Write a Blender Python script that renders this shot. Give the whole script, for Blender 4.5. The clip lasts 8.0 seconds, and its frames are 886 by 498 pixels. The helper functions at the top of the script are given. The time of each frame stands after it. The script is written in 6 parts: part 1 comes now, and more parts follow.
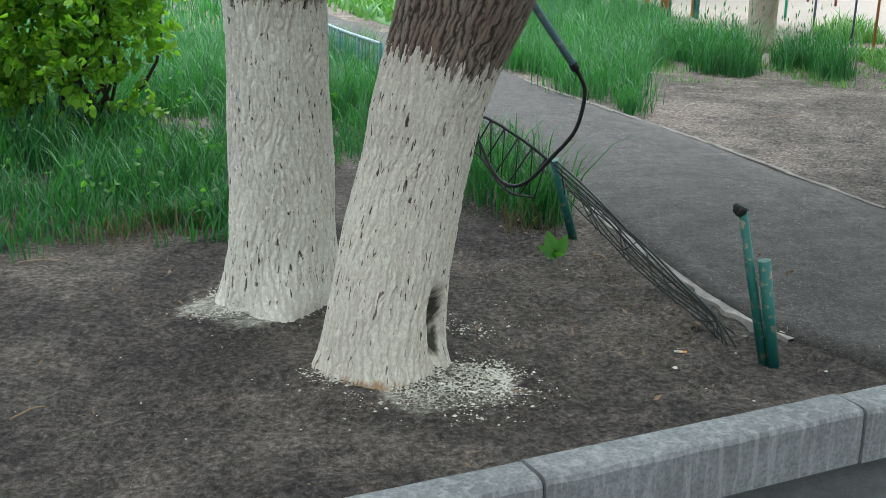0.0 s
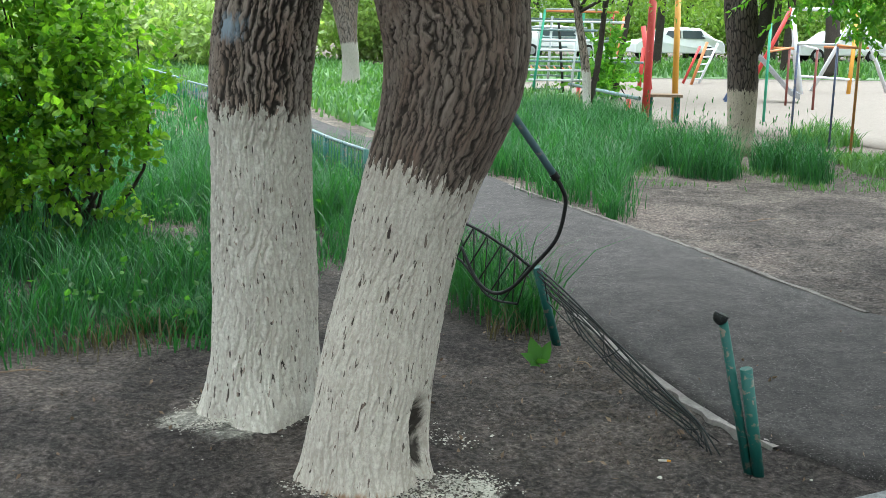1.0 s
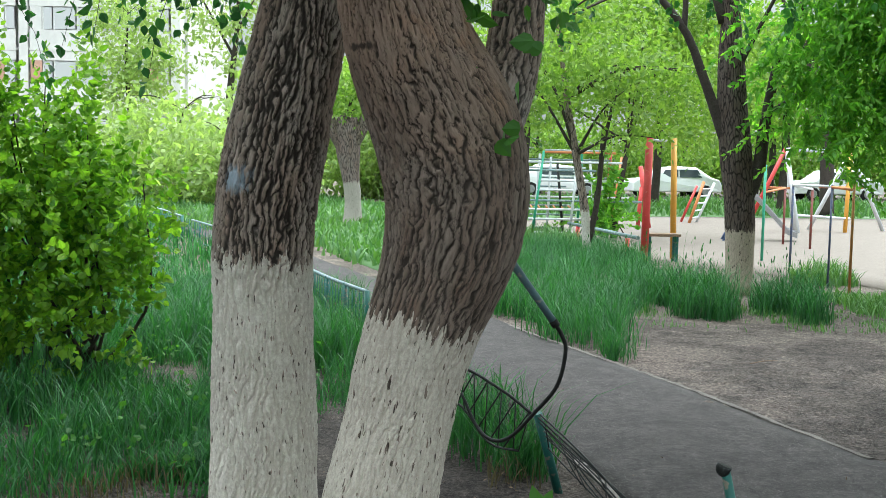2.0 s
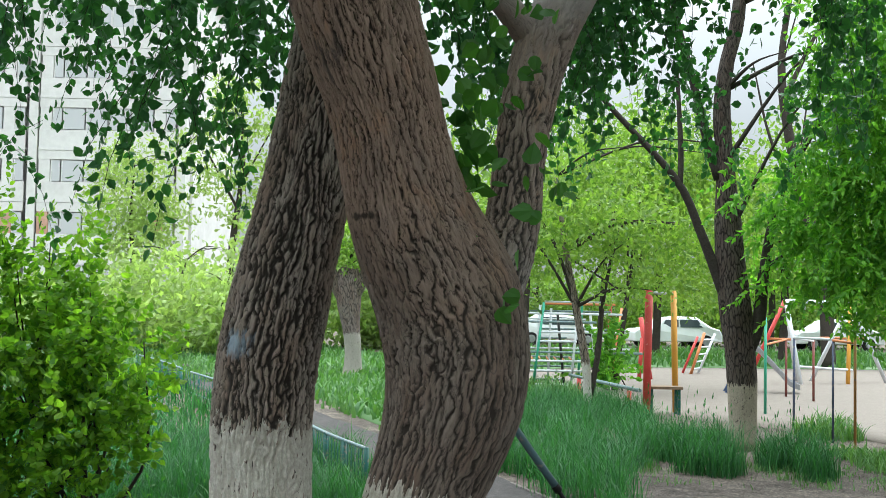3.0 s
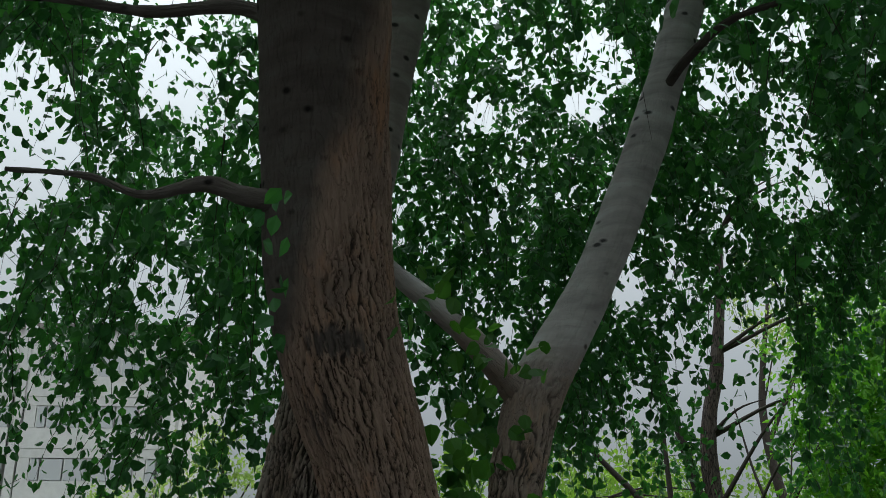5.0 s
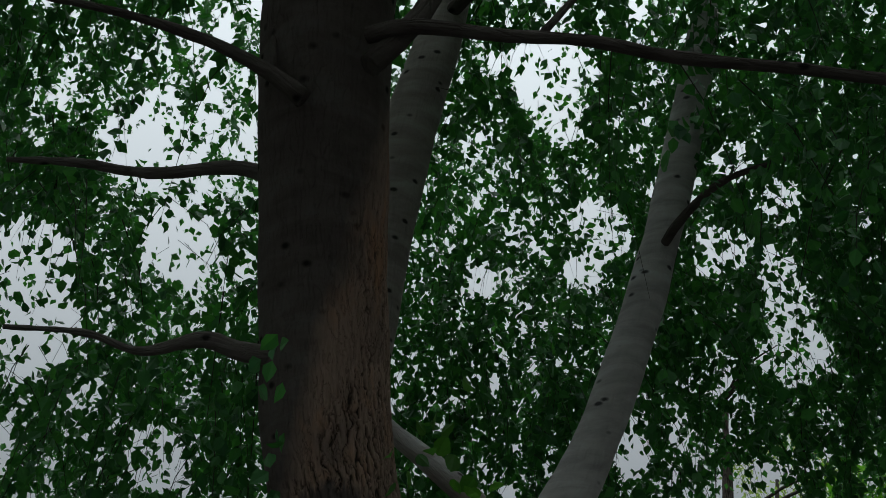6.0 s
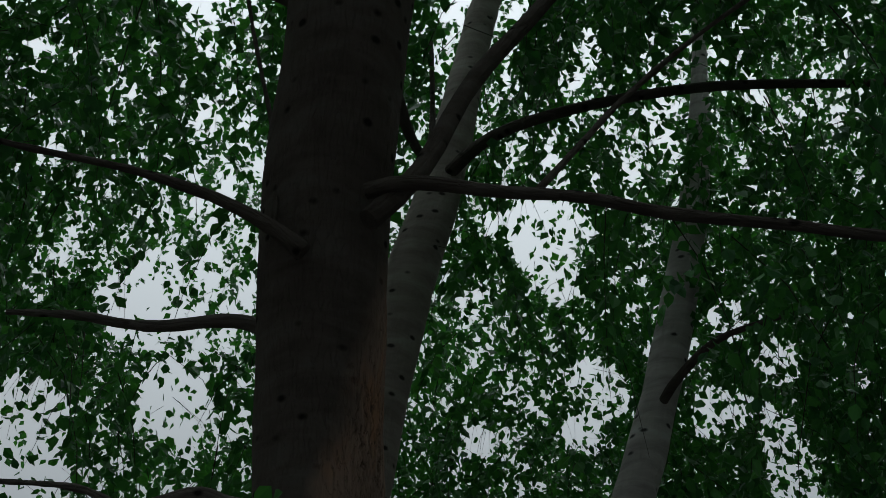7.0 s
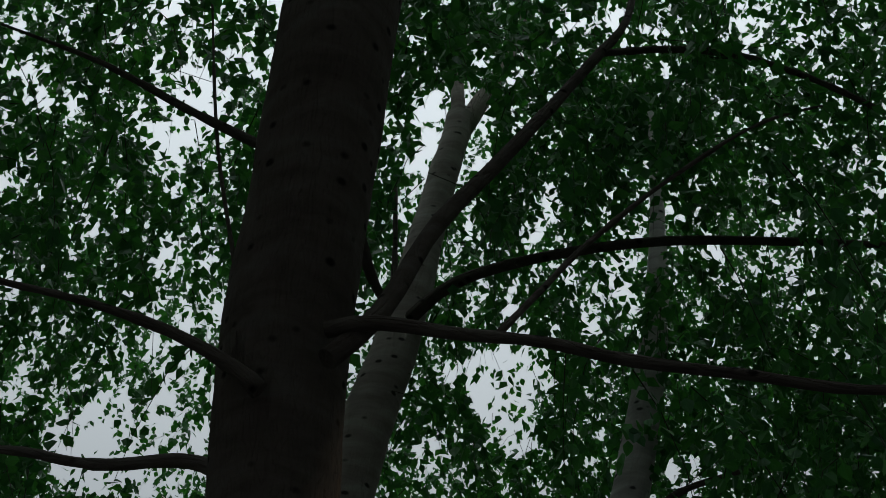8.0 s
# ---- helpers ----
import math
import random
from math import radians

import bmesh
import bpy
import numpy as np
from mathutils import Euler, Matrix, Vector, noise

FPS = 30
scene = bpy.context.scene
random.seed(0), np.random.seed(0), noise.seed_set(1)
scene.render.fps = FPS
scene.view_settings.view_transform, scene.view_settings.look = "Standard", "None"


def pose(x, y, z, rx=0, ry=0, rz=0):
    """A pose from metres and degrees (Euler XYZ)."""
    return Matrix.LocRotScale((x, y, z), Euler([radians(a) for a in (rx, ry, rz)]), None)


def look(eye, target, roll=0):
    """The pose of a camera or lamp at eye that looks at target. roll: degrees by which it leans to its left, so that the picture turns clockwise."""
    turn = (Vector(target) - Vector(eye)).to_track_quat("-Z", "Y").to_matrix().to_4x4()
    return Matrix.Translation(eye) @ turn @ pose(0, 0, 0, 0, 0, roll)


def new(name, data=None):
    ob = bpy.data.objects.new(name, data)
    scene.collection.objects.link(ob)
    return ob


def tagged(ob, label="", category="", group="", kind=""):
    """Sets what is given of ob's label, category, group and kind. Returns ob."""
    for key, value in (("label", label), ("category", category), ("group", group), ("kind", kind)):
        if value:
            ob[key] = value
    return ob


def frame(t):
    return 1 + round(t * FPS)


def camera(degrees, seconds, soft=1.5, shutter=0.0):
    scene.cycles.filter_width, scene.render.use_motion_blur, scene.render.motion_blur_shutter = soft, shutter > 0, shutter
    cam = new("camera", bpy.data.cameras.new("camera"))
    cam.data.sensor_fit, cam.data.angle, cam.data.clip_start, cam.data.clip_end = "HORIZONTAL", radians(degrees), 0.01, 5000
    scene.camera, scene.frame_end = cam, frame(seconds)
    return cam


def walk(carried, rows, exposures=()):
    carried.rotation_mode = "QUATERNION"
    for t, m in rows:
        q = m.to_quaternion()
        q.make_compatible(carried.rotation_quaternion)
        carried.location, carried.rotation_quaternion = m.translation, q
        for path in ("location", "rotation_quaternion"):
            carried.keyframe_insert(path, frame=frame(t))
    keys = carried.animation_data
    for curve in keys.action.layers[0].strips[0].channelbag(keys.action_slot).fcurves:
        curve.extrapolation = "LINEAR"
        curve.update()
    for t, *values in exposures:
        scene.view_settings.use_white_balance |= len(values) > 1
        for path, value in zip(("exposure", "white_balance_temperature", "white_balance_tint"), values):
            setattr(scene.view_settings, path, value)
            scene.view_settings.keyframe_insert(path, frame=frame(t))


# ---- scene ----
cam = camera(44.0, 8.0, soft=0.6)
# seconds, eye x y z, yaw, pitch, lean to the right
PATH = [
    (0.0, 0.000, 0.000, 1.500, 0.00, -16.97, -1.17),
    (0.3, 0.004, -0.002, 1.510, 0.10, -15.84, -0.88),
    (0.5, 0.007, -0.004, 1.517, -0.03, -14.94, -0.80),
    (0.8, 0.012, -0.007, 1.530, -0.46, -13.09, -0.93),
    (1.0, 0.015, -0.010, 1.539, -0.61, -11.75, -1.04),
    (1.2, 0.016, -0.014, 1.548, -0.66, -10.57, -1.09),
    (1.5, 0.016, -0.020, 1.563, -0.52, -8.55, -1.14),
    (1.7, 0.016, -0.023, 1.575, -0.50, -7.08, -1.15),
    (2.8, 0.014, -0.039, 1.639, -0.22, 1.64, -0.92),
    (3.0, 0.014, -0.041, 1.651, -0.27, 3.05, -1.11),
    (3.2, 0.016, -0.042, 1.663, -0.41, 4.61, -1.17),
    (3.5, 0.017, -0.046, 1.684, -0.63, 6.96, -1.34),
    (3.8, 0.012, -0.052, 1.709, -0.36, 9.91, -0.97),
    (4.0, 0.008, -0.050, 1.718, -0.38, 11.72, -1.11),
    (4.2, 0.001, -0.045, 1.724, -0.59, 13.39, -1.05),
    (4.5, -0.009, -0.036, 1.726, -0.77, 16.05, -0.83),
    (4.7, -0.011, -0.030, 1.720, -0.86, 18.00, -0.72),
    (5.8, 0.001, 0.009, 1.648, -0.86, 28.55, 0.16),
    (6.0, 0.003, 0.015, 1.636, -0.78, 30.30, -0.01),
    (6.2, 0.005, 0.018, 1.627, -0.74, 32.05, -0.05),
    (6.5, 0.005, 0.019, 1.619, -0.77, 34.37, -0.14),
    (7.0, 0.003, 0.021, 1.604, -0.94, 38.82, -0.17),
    (7.2, 0.001, 0.024, 1.598, -1.15, 40.51, -0.24),
    (7.5, -0.001, 0.031, 1.590, -2.45, 42.80, -0.14),
    (8.0, 0.000, 0.044, 1.581, -3.83, 46.79, 0.24),
]
EXPOSURES = [(t, stops, kelvin, 3) for t, stops, kelvin in ((0.0, 0.87, 5700), (1.5, 0.74, 5750), (3.0, 0.48, 5800), (4.0, 0.05, 5800), (4.7, -0.5, 5800), (5.8, -1.42, 5800), (6.5, -1.6, 5800), (8.0, -2.06, 5800))]
walk(cam, [(t, pose(x, y, z, 0, 0, yaw) @ pose(0, 0, 0, 90 + pitch) @ pose(0, 0, 0, 0, 0, -lean))
           for t, x, y, z, yaw, pitch, lean in PATH], EXPOSURES)

# ---- daylight: a bright overcast sky with a weak, wide sun behind the cloud ----
SUN_UP, SUN_TURN = 52.0, 35.0
world = bpy.data.worlds.new("world")
scene.world = world
world.use_nodes = True
wn = world.node_tree
wn.nodes.clear()
w_sky = wn.nodes.new("ShaderNodeTexSky")
w_sky.sky_type, w_sky.sun_disc = "NISHITA", False
w_sky.sun_elevation, w_sky.sun_rotation = radians(SUN_UP), radians(SUN_TURN)
w_blue = wn.nodes.new("ShaderNodeBackground")
w_blue.inputs["Strength"].default_value = 0.10
w_cloud = wn.nodes.new("ShaderNodeBackground")
w_cloud.inputs["Strength"].default_value = 1.0
# an overcast sky is several times brighter overhead than near the horizon
w_dir = wn.nodes.new("ShaderNodeTexCoord")
w_split = wn.nodes.new("ShaderNodeSeparateXYZ")
wn.links.new(w_dir.outputs["Generated"], w_split.inputs[0])
w_rise = wn.nodes.new("ShaderNodeMath")
w_rise.operation, w_rise.use_clamp = "MAXIMUM", True
w_rise.inputs[1].default_value = 0.0
wn.links.new(w_split.outputs[2], w_rise.inputs[0])
w_pow = wn.nodes.new("ShaderNodeMath")
w_pow.operation = "POWER"
w_pow.inputs[1].default_value = 1.65
wn.links.new(w_rise.outputs[0], w_pow.inputs[0])
w_lum = wn.nodes.new("ShaderNodeMath")
w_lum.operation = "MULTIPLY_ADD"
w_lum.inputs[1].default_value, w_lum.inputs[2].default_value = 4.5, 0.30
wn.links.new(w_pow.outputs[0], w_lum.inputs[0])
w_tone = wn.nodes.new("ShaderNodeVectorMath")
w_tone.operation = "SCALE"
w_tone.inputs[0].default_value = (1.0, 0.985, 0.96)
wn.links.new(w_lum.outputs[0], w_tone.inputs["Scale"])
wn.links.new(w_tone.outputs[0], w_cloud.inputs["Color"])
w_mix = wn.nodes.new("ShaderNodeMixShader")
w_mix.inputs[0].default_value = 0.94
w_out = wn.nodes.new("ShaderNodeOutputWorld")
wn.links.new(w_sky.outputs[0], w_blue.inputs["Color"])
wn.links.new(w_blue.outputs[0], w_mix.inputs[1])
wn.links.new(w_cloud.outputs[0], w_mix.inputs[2])
wn.links.new(w_mix.outputs[0], w_out.inputs[0])
sun_data = bpy.data.lights.new("sun", "SUN")
sun_data.energy, sun_data.angle, sun_data.color = 1.5, radians(12), (1.0, 0.96, 0.88)
sun = new("sun", sun_data)
sun.matrix_world = look((12, 18, 26), (0, 4, 0))

# ---- materials ----
class Nodes:
    """A small writer of node materials in object space."""

    def __init__(self, name):
        self.mat = bpy.data.materials.new(name)
        self.mat.use_nodes = True
        self.tree = self.mat.node_tree
        self.bsdf = self.tree.nodes["Principled BSDF"]
        self.out = self.tree.nodes["Material Output"]
        self.coord = self.add("ShaderNodeTexCoord").outputs["Object"]

    def add(self, kind):
        return self.tree.nodes.new(kind)

    def link(self, a, b):
        self.tree.links.new(a, b)

    def stretched(self, sx, sy, sz):
        m = self.add("ShaderNodeMapping")
        m.inputs["Scale"].default_value = (sx, sy, sz)
        self.link(self.coord, m.inputs["Vector"])
        return m.outputs[0]

    def noise(self, scale, detail=4.0, rough=0.6, warp=0.0, vector=None):
        n = self.add("ShaderNodeTexNoise")
        n.inputs["Scale"].default_value, n.inputs["Detail"].default_value = scale, detail
        n.inputs["Roughness"].default_value, n.inputs["Distortion"].default_value = rough, warp
        self.link(vector if vector is not None else self.coord, n.inputs["Vector"])
        return n.outputs["Fac"]

    def voronoi(self, scale, vector=None, feature="F1"):
        n = self.add("ShaderNodeTexVoronoi")
        n.feature = feature
        n.inputs["Scale"].default_value = scale
        self.link(vector if vector is not None else self.coord, n.inputs["Vector"])
        return n.outputs["Distance"]

    def ramp(self, fac, *stops):
        r = self.add("ShaderNodeValToRGB")
        while len(r.color_ramp.elements) < len(stops):
            r.color_ramp.elements.new(0.5)
        for e, (at, c) in zip(r.color_ramp.elements, stops):
            e.position = at
            e.color = (c, c, c, 1) if isinstance(c, (int, float)) else (*c, 1)
        self.link(fac, r.inputs[0])
        return r.outputs[0]

    def mix(self, fac, a, b, mode="MIX"):
        m = self.add("ShaderNodeMix")
        m.data_type, m.blend_type = "RGBA", mode
        for socket, v in ((m.inputs[0], fac), (m.inputs[6], a), (m.inputs[7], b)):
            if isinstance(v, (int, float)):
                socket.default_value = v
            elif isinstance(v, tuple):
                socket.default_value = (*v, 1)
            else:
                self.link(v, socket)
        return m.outputs[2]

    def math(self, op, a, b=0.0, clamp=False):
        m = self.add("ShaderNodeMath")
        m.operation, m.use_clamp = op, clamp
        for socket, v in zip(m.inputs, (a, b)):
            if isinstance(v, (int, float)):
                socket.default_value = v
            else:
                self.link(v, socket)
        return m.outputs[0]

    def height(self):
        s = self.add("ShaderNodeSeparateXYZ")
        self.link(self.coord, s.inputs[0])
        return s.outputs

    def rand(self, island=True):
        if island:
            return self.add("ShaderNodeNewGeometry").outputs["Random Per Island"]
        return self.add("ShaderNodeObjectInfo").outputs["Random"]

    def bump(self, fac, strength, distance):
        b = self.add("ShaderNodeBump")
        b.inputs["Strength"].default_value, b.inputs["Distance"].default_value = strength, distance
        self.link(fac, b.inputs["Height"])
        self.link(b.outputs[0], self.bsdf.inputs["Normal"])

    def done(self, color=None, rough=0.85, metal=0.0, spec=0.3):
        if isinstance(color, tuple):
            self.bsdf.inputs["Base Color"].default_value = (*color, 1)
        elif color is not None:
            self.link(color, self.bsdf.inputs["Base Color"])
        if isinstance(rough, (int, float)):
            self.bsdf.inputs["Roughness"].default_value = rough
        else:
            self.link(rough, self.bsdf.inputs["Roughness"])
        self.bsdf.inputs["Metallic"].default_value = metal
        self.bsdf.inputs["Specular IOR Level"].default_value = spec
        return self.mat


def bark_material(name, paint_line=None, slope=0.0, smooth_from=2.6, tint=(1.0, 1.0, 1.0), spots=(), lime=(1.0, 1.0, 1.0), pale_gain=1.0, warm_from=9.0, modelled=False, lean=0.0, plate_gain=1.0):
    """Furrowed poplar bark, paling and smoothing with height; whitewash up to paint_line.
    On the modelled trunks the furrows' dark tone, part painted shade, follows the mesh relief."""
    n = Nodes(name)
    x, y, z = n.height()
    along = n.add("ShaderNodeAttribute")
    along.attribute_name = "bark"

    def drawn_out(factor):
        m = n.add("ShaderNodeMapping")
        m.inputs["Scale"].default_value = (1.0, 1.0, factor)
        n.link(along.outputs["Vector"], m.inputs["Vector"])
        return m.outputs[0]

    v, slit = drawn_out(0.17), drawn_out(0.20)
    fine = n.noise(140, 4, 0.65, 0.3, v)
    patch = n.noise(3.5, 3, 0.6)
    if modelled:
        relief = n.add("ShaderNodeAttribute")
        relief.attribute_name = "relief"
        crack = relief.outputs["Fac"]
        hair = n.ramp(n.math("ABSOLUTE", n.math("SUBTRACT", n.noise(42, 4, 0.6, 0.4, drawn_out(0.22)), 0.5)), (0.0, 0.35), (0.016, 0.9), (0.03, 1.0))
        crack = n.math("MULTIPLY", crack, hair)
    else:
        net = n.voronoi(40.0, drawn_out(0.16), "DISTANCE_TO_EDGE")
        crack = n.ramp(n.math("ADD", net, n.math("MULTIPLY", n.math("SUBTRACT", fine, 0.5), 0.25)), (0.0, 0.1), (0.10, 0.6), (0.25, 1.0))
    plate = n.ramp(fine, (0.25, (0.20, 0.17, 0.147)), (0.75, (0.41, 0.355, 0.308)))
    plate = n.mix(n.ramp(n.noise(11, 4, 0.6, 0.3, drawn_out(0.3)), (0.40, 0.0), (0.66, 0.75)), plate, (0.235, 0.165, 0.125))
    plate = n.mix(1.0, plate, (plate_gain, plate_gain, plate_gain), "MULTIPLY")
    lifted = n.math("ADD", z, n.math("MULTIPLY", n.math("SUBTRACT", patch, 0.5), 0.9))
    warm = n.ramp(n.math("DIVIDE", n.math("SUBTRACT", lifted, warm_from), 0.4, True), (0.0, 0.0), (1.0, 1.0))
    ruddy = n.ramp(fine, (0.25, (0.225, 0.168, 0.132)), (0.75, (0.35, 0.268, 0.215)))
    ruddy = n.mix(n.ramp(n.noise(8, 4, 0.65, 0.4, drawn_out(0.4)), (0.52, 0.0), (0.68, 0.8)), ruddy, (0.36, 0.215, 0.13))
    ruddy = n.mix(n.ramp(n.noise(5, 3, 0.6, 0.6, drawn_out(0.5)), (0.50, 0.0), (0.66, 0.7)), ruddy, (0.17, 0.14, 0.125))
    plate = n.mix(warm, plate, ruddy)
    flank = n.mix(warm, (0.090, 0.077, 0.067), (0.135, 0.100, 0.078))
    # dark furrow bark, with the shade of the cracks put into the colour
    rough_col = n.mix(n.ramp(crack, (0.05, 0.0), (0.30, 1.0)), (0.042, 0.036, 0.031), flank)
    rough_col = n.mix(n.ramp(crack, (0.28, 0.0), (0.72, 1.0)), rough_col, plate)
    lent = n.voronoi(9.0, n.stretched(1.0, 1.0, 1.6))
    band = n.noise(7, 4, 0.6, 0.5, n.stretched(0.6, 0.6, 2.2))
    pale = n.ramp(band, (0.3, (0.15, 0.125, 0.11)), (0.55, (0.22, 0.19, 0.165)), (0.75, (0.27, 0.25, 0.22)))
    pale = n.mix(n.ramp(lent, (0.10, 1.0), (0.2, 0.0)), pale, (0.03, 0.026, 0.024))
    if pale_gain != 1.0:
        pale = n.mix(1.0, pale, (pale_gain, pale_gain * 1.07, pale_gain * 1.13), "MULTIPLY")
    up = n.math("ADD", z, n.math("MULTIPLY", n.math("SUBTRACT", patch, 0.5), 0.5))
    if lean:
        # the rough bark climbs higher on one side
        up = n.math("ADD", up, n.math("MULTIPLY", n.math("ADD", x, 0.12), -lean))
    is_pale = n.ramp(n.math("DIVIDE", n.math("SUBTRACT", up, smooth_from), 0.25, True), (0.0, 0.0), (1.0, 1.0))
    col = n.mix(is_pale, rough_col, pale)
    col = n.mix(1.0, col, tint, "MULTIPLY")
    if paint_line is not None:
        line = n.math("ADD", paint_line, n.math("MULTIPLY", x, slope))
        edge = n.math("ADD", z, n.math("MULTIPLY", n.math("SUBTRACT", n.noise(70, 3, 0.6, 0.2, v), 0.5), 0.24))
        edge = n.math("ADD", edge, n.math("MULTIPLY", n.math("SUBTRACT", n.noise(30, 3, 0.6, 0.0, n.stretched(1, 1, 0.15)), 0.5), 0.16))
        inside = n.math("LESS_THAN", edge, line)
        skip = n.ramp(n.math("ADD", n.noise(95, 2, 0.5, 0.3, slit), n.math("MULTIPLY", n.math("SUBTRACT", n.noise(6, 3), 0.5), 0.10)), (0.335, 0.0), (0.352, 1.0))
        tone = n.noise(5, 4, 0.6)
        white = n.mix(tone, (0.60, 0.585, 0.53), (0.74, 0.725, 0.66))
        white = n.mix(n.ramp(n.noise(70, 4, 0.7), (0.35, 0.0), (0.6, 0.75)), (0.46, 0.43, 0.38), white)
        white = n.mix(n.ramp(fine, (0.2, 0.45), (0.5, 0.0)), white, (0.34, 0.30, 0.26))
        if modelled:
            # furrow shadows painted into the lime along the relief
            white = n.mix(n.ramp(crack, (0.15, 0.6), (0.6, 0.0)), white, (0.40, 0.365, 0.315))
            white = n.mix(n.ramp(n.noise(230, 3, 0.7, 0.5, drawn_out(0.35)), (0.30, 0.55), (0.48, 0.0)), white, (0.38, 0.345, 0.30))
        white = n.mix(1.0, white, lime, "MULTIPLY")
        if modelled:
            # bark tone instead of lime in the bottoms of the deepest furrows
            skip = n.math("MULTIPLY", skip, n.ramp(n.math("ADD", crack, n.math("MULTIPLY", n.noise(9, 3), 0.3)), (0.10, 0.0), (0.14, 1.0)))
        cover = n.math("MULTIPLY", inside, skip)
        col = n.mix(cover, col, white)
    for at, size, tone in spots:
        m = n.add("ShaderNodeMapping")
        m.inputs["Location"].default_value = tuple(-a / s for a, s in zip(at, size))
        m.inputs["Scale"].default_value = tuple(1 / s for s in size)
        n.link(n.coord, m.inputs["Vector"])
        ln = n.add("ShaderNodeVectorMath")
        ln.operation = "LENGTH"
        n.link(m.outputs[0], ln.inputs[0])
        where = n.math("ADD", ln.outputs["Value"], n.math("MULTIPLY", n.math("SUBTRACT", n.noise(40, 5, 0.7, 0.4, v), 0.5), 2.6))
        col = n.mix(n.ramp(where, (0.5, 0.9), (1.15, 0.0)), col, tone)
    h = n.math("ADD", n.math("MULTIPLY", crack, 0.6), n.math("MULTIPLY", fine, 0.5))
    h = n.math("ADD", h, n.math("MULTIPLY", n.noise(75, 4, 0.7, 0.3, slit), 0.8))
    n.bump(h, 0.9, 0.008 if modelled else 0.013)
    return n.done(col, 0.92, 0.0, 0.15)


def leaf_material(name, dark, light, glow=0.45, dry=0.0):
    n = Nodes(name)
    r = n.rand()
    col = n.ramp(r, (0.0, dark), (0.75, light), (1.0, tuple(min(1, c * 1.35) for c in light)))
    col = n.mix(n.ramp(n.noise(1.3, 3), (0.35, 0.0), (0.65, 0.55)), col, tuple(0.55 * (a + b) for a, b in zip(dark, light)))
    n.done(col, 0.45, 0.0, 0.35)
    t = n.add("ShaderNodeBsdfTranslucent")
    n.link(n.mix(1.0, col, (1.25, 1.45, 0.5), "MULTIPLY"), t.inputs["Color"])
    m = n.add("ShaderNodeMixShader")
    m.inputs[0].default_value = glow
    n.link(n.bsdf.outputs[0], m.inputs[1])
    n.link(t.outputs[0], m.inputs[2])
    n.link(m.outputs[0], n.out.inputs[0])
    return n.mat


def soil_material():
    n = Nodes("bare_soil")
    x, y, z = n.height()
    big, mid, fine = n.noise(1.1, 4, 0.6, 0.5), n.noise(7, 5, 0.65), n.noise(90, 4, 0.7)
    col = n.ramp(mid, (0.30, (0.048, 0.042, 0.040)), (0.52, (0.102, 0.087, 0.079)), (0.74, (0.185, 0.150, 0.128)))
    col = n.mix(n.ramp(big, (0.40, 0.0), (0.62, 0.65)), col, n.ramp(fine, (0.3, (0.050, 0.044, 0.041)), (0.7, (0.135, 0.115, 0.099))))
    col = n.mix(n.ramp(n.noise(240, 2, 0.5), (0.63, 0.0), (0.70, 0.8)), col, (0.26, 0.235, 0.205))
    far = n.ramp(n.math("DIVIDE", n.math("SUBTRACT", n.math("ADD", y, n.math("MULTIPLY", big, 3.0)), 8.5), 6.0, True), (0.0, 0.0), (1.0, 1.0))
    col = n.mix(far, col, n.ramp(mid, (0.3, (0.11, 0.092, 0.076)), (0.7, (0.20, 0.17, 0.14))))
    spill = None
    for cx, cy, reach in ((0.12, 3.37, 0.30), (-0.06, 3.27, 0.24), (-0.74, 3.95, 0.24), (-0.92, 4.05, 0.22)):
        dist = n.add("ShaderNodeVectorMath")
        dist.operation = "DISTANCE"
        n.link(n.coord, dist.inputs[0])
        dist.inputs[1].default_value = (cx, cy, 0.02)
        near = n.math("SUBTRACT", 1.0, n.math("DIVIDE", dist.outputs["Value"], reach), True)
        spill = near if spill is None else n.math("MAXIMUM", spill, near)
    dust = n.ramp(n.math("MULTIPLY", spill, n.math("ADD", n.noise(26, 5, 0.75), 0.25)), (0.29, 0.0), (0.46, 0.85))
    col = n.mix(dust, col, (0.50, 0.47, 0.40))
    # damp dark soil in broad shapes, dry brown dust between
    damp = n.noise(0.85, 5, 0.62, 0.9)
    col = n.mix(n.ramp(damp, (0.44, 0.0), (0.60, 0.75)), col, n.mix(1.0, col, (0.50, 0.50, 0.53), "MULTIPLY"))
    col = n.mix(n.ramp(damp, (0.34, 0.6), (0.46, 0.0)), col, (0.175, 0.142, 0.124))
    grain = n.noise(42, 6, 0.75)
    col = n.mix(1.0, col, n.ramp(grain, (0.36, 0.38), (0.5, 0.95), (0.66, 2.0)), "MULTIPLY")
    n.bump(n.math("ADD", n.math("MULTIPLY", mid, 0.7), n.math("ADD", n.math("MULTIPLY", grain, 0.8), n.math("MULTIPLY", fine, 0.5))), 1.0, 0.03)
    return n.done(col, 0.95, 0, 0.15)


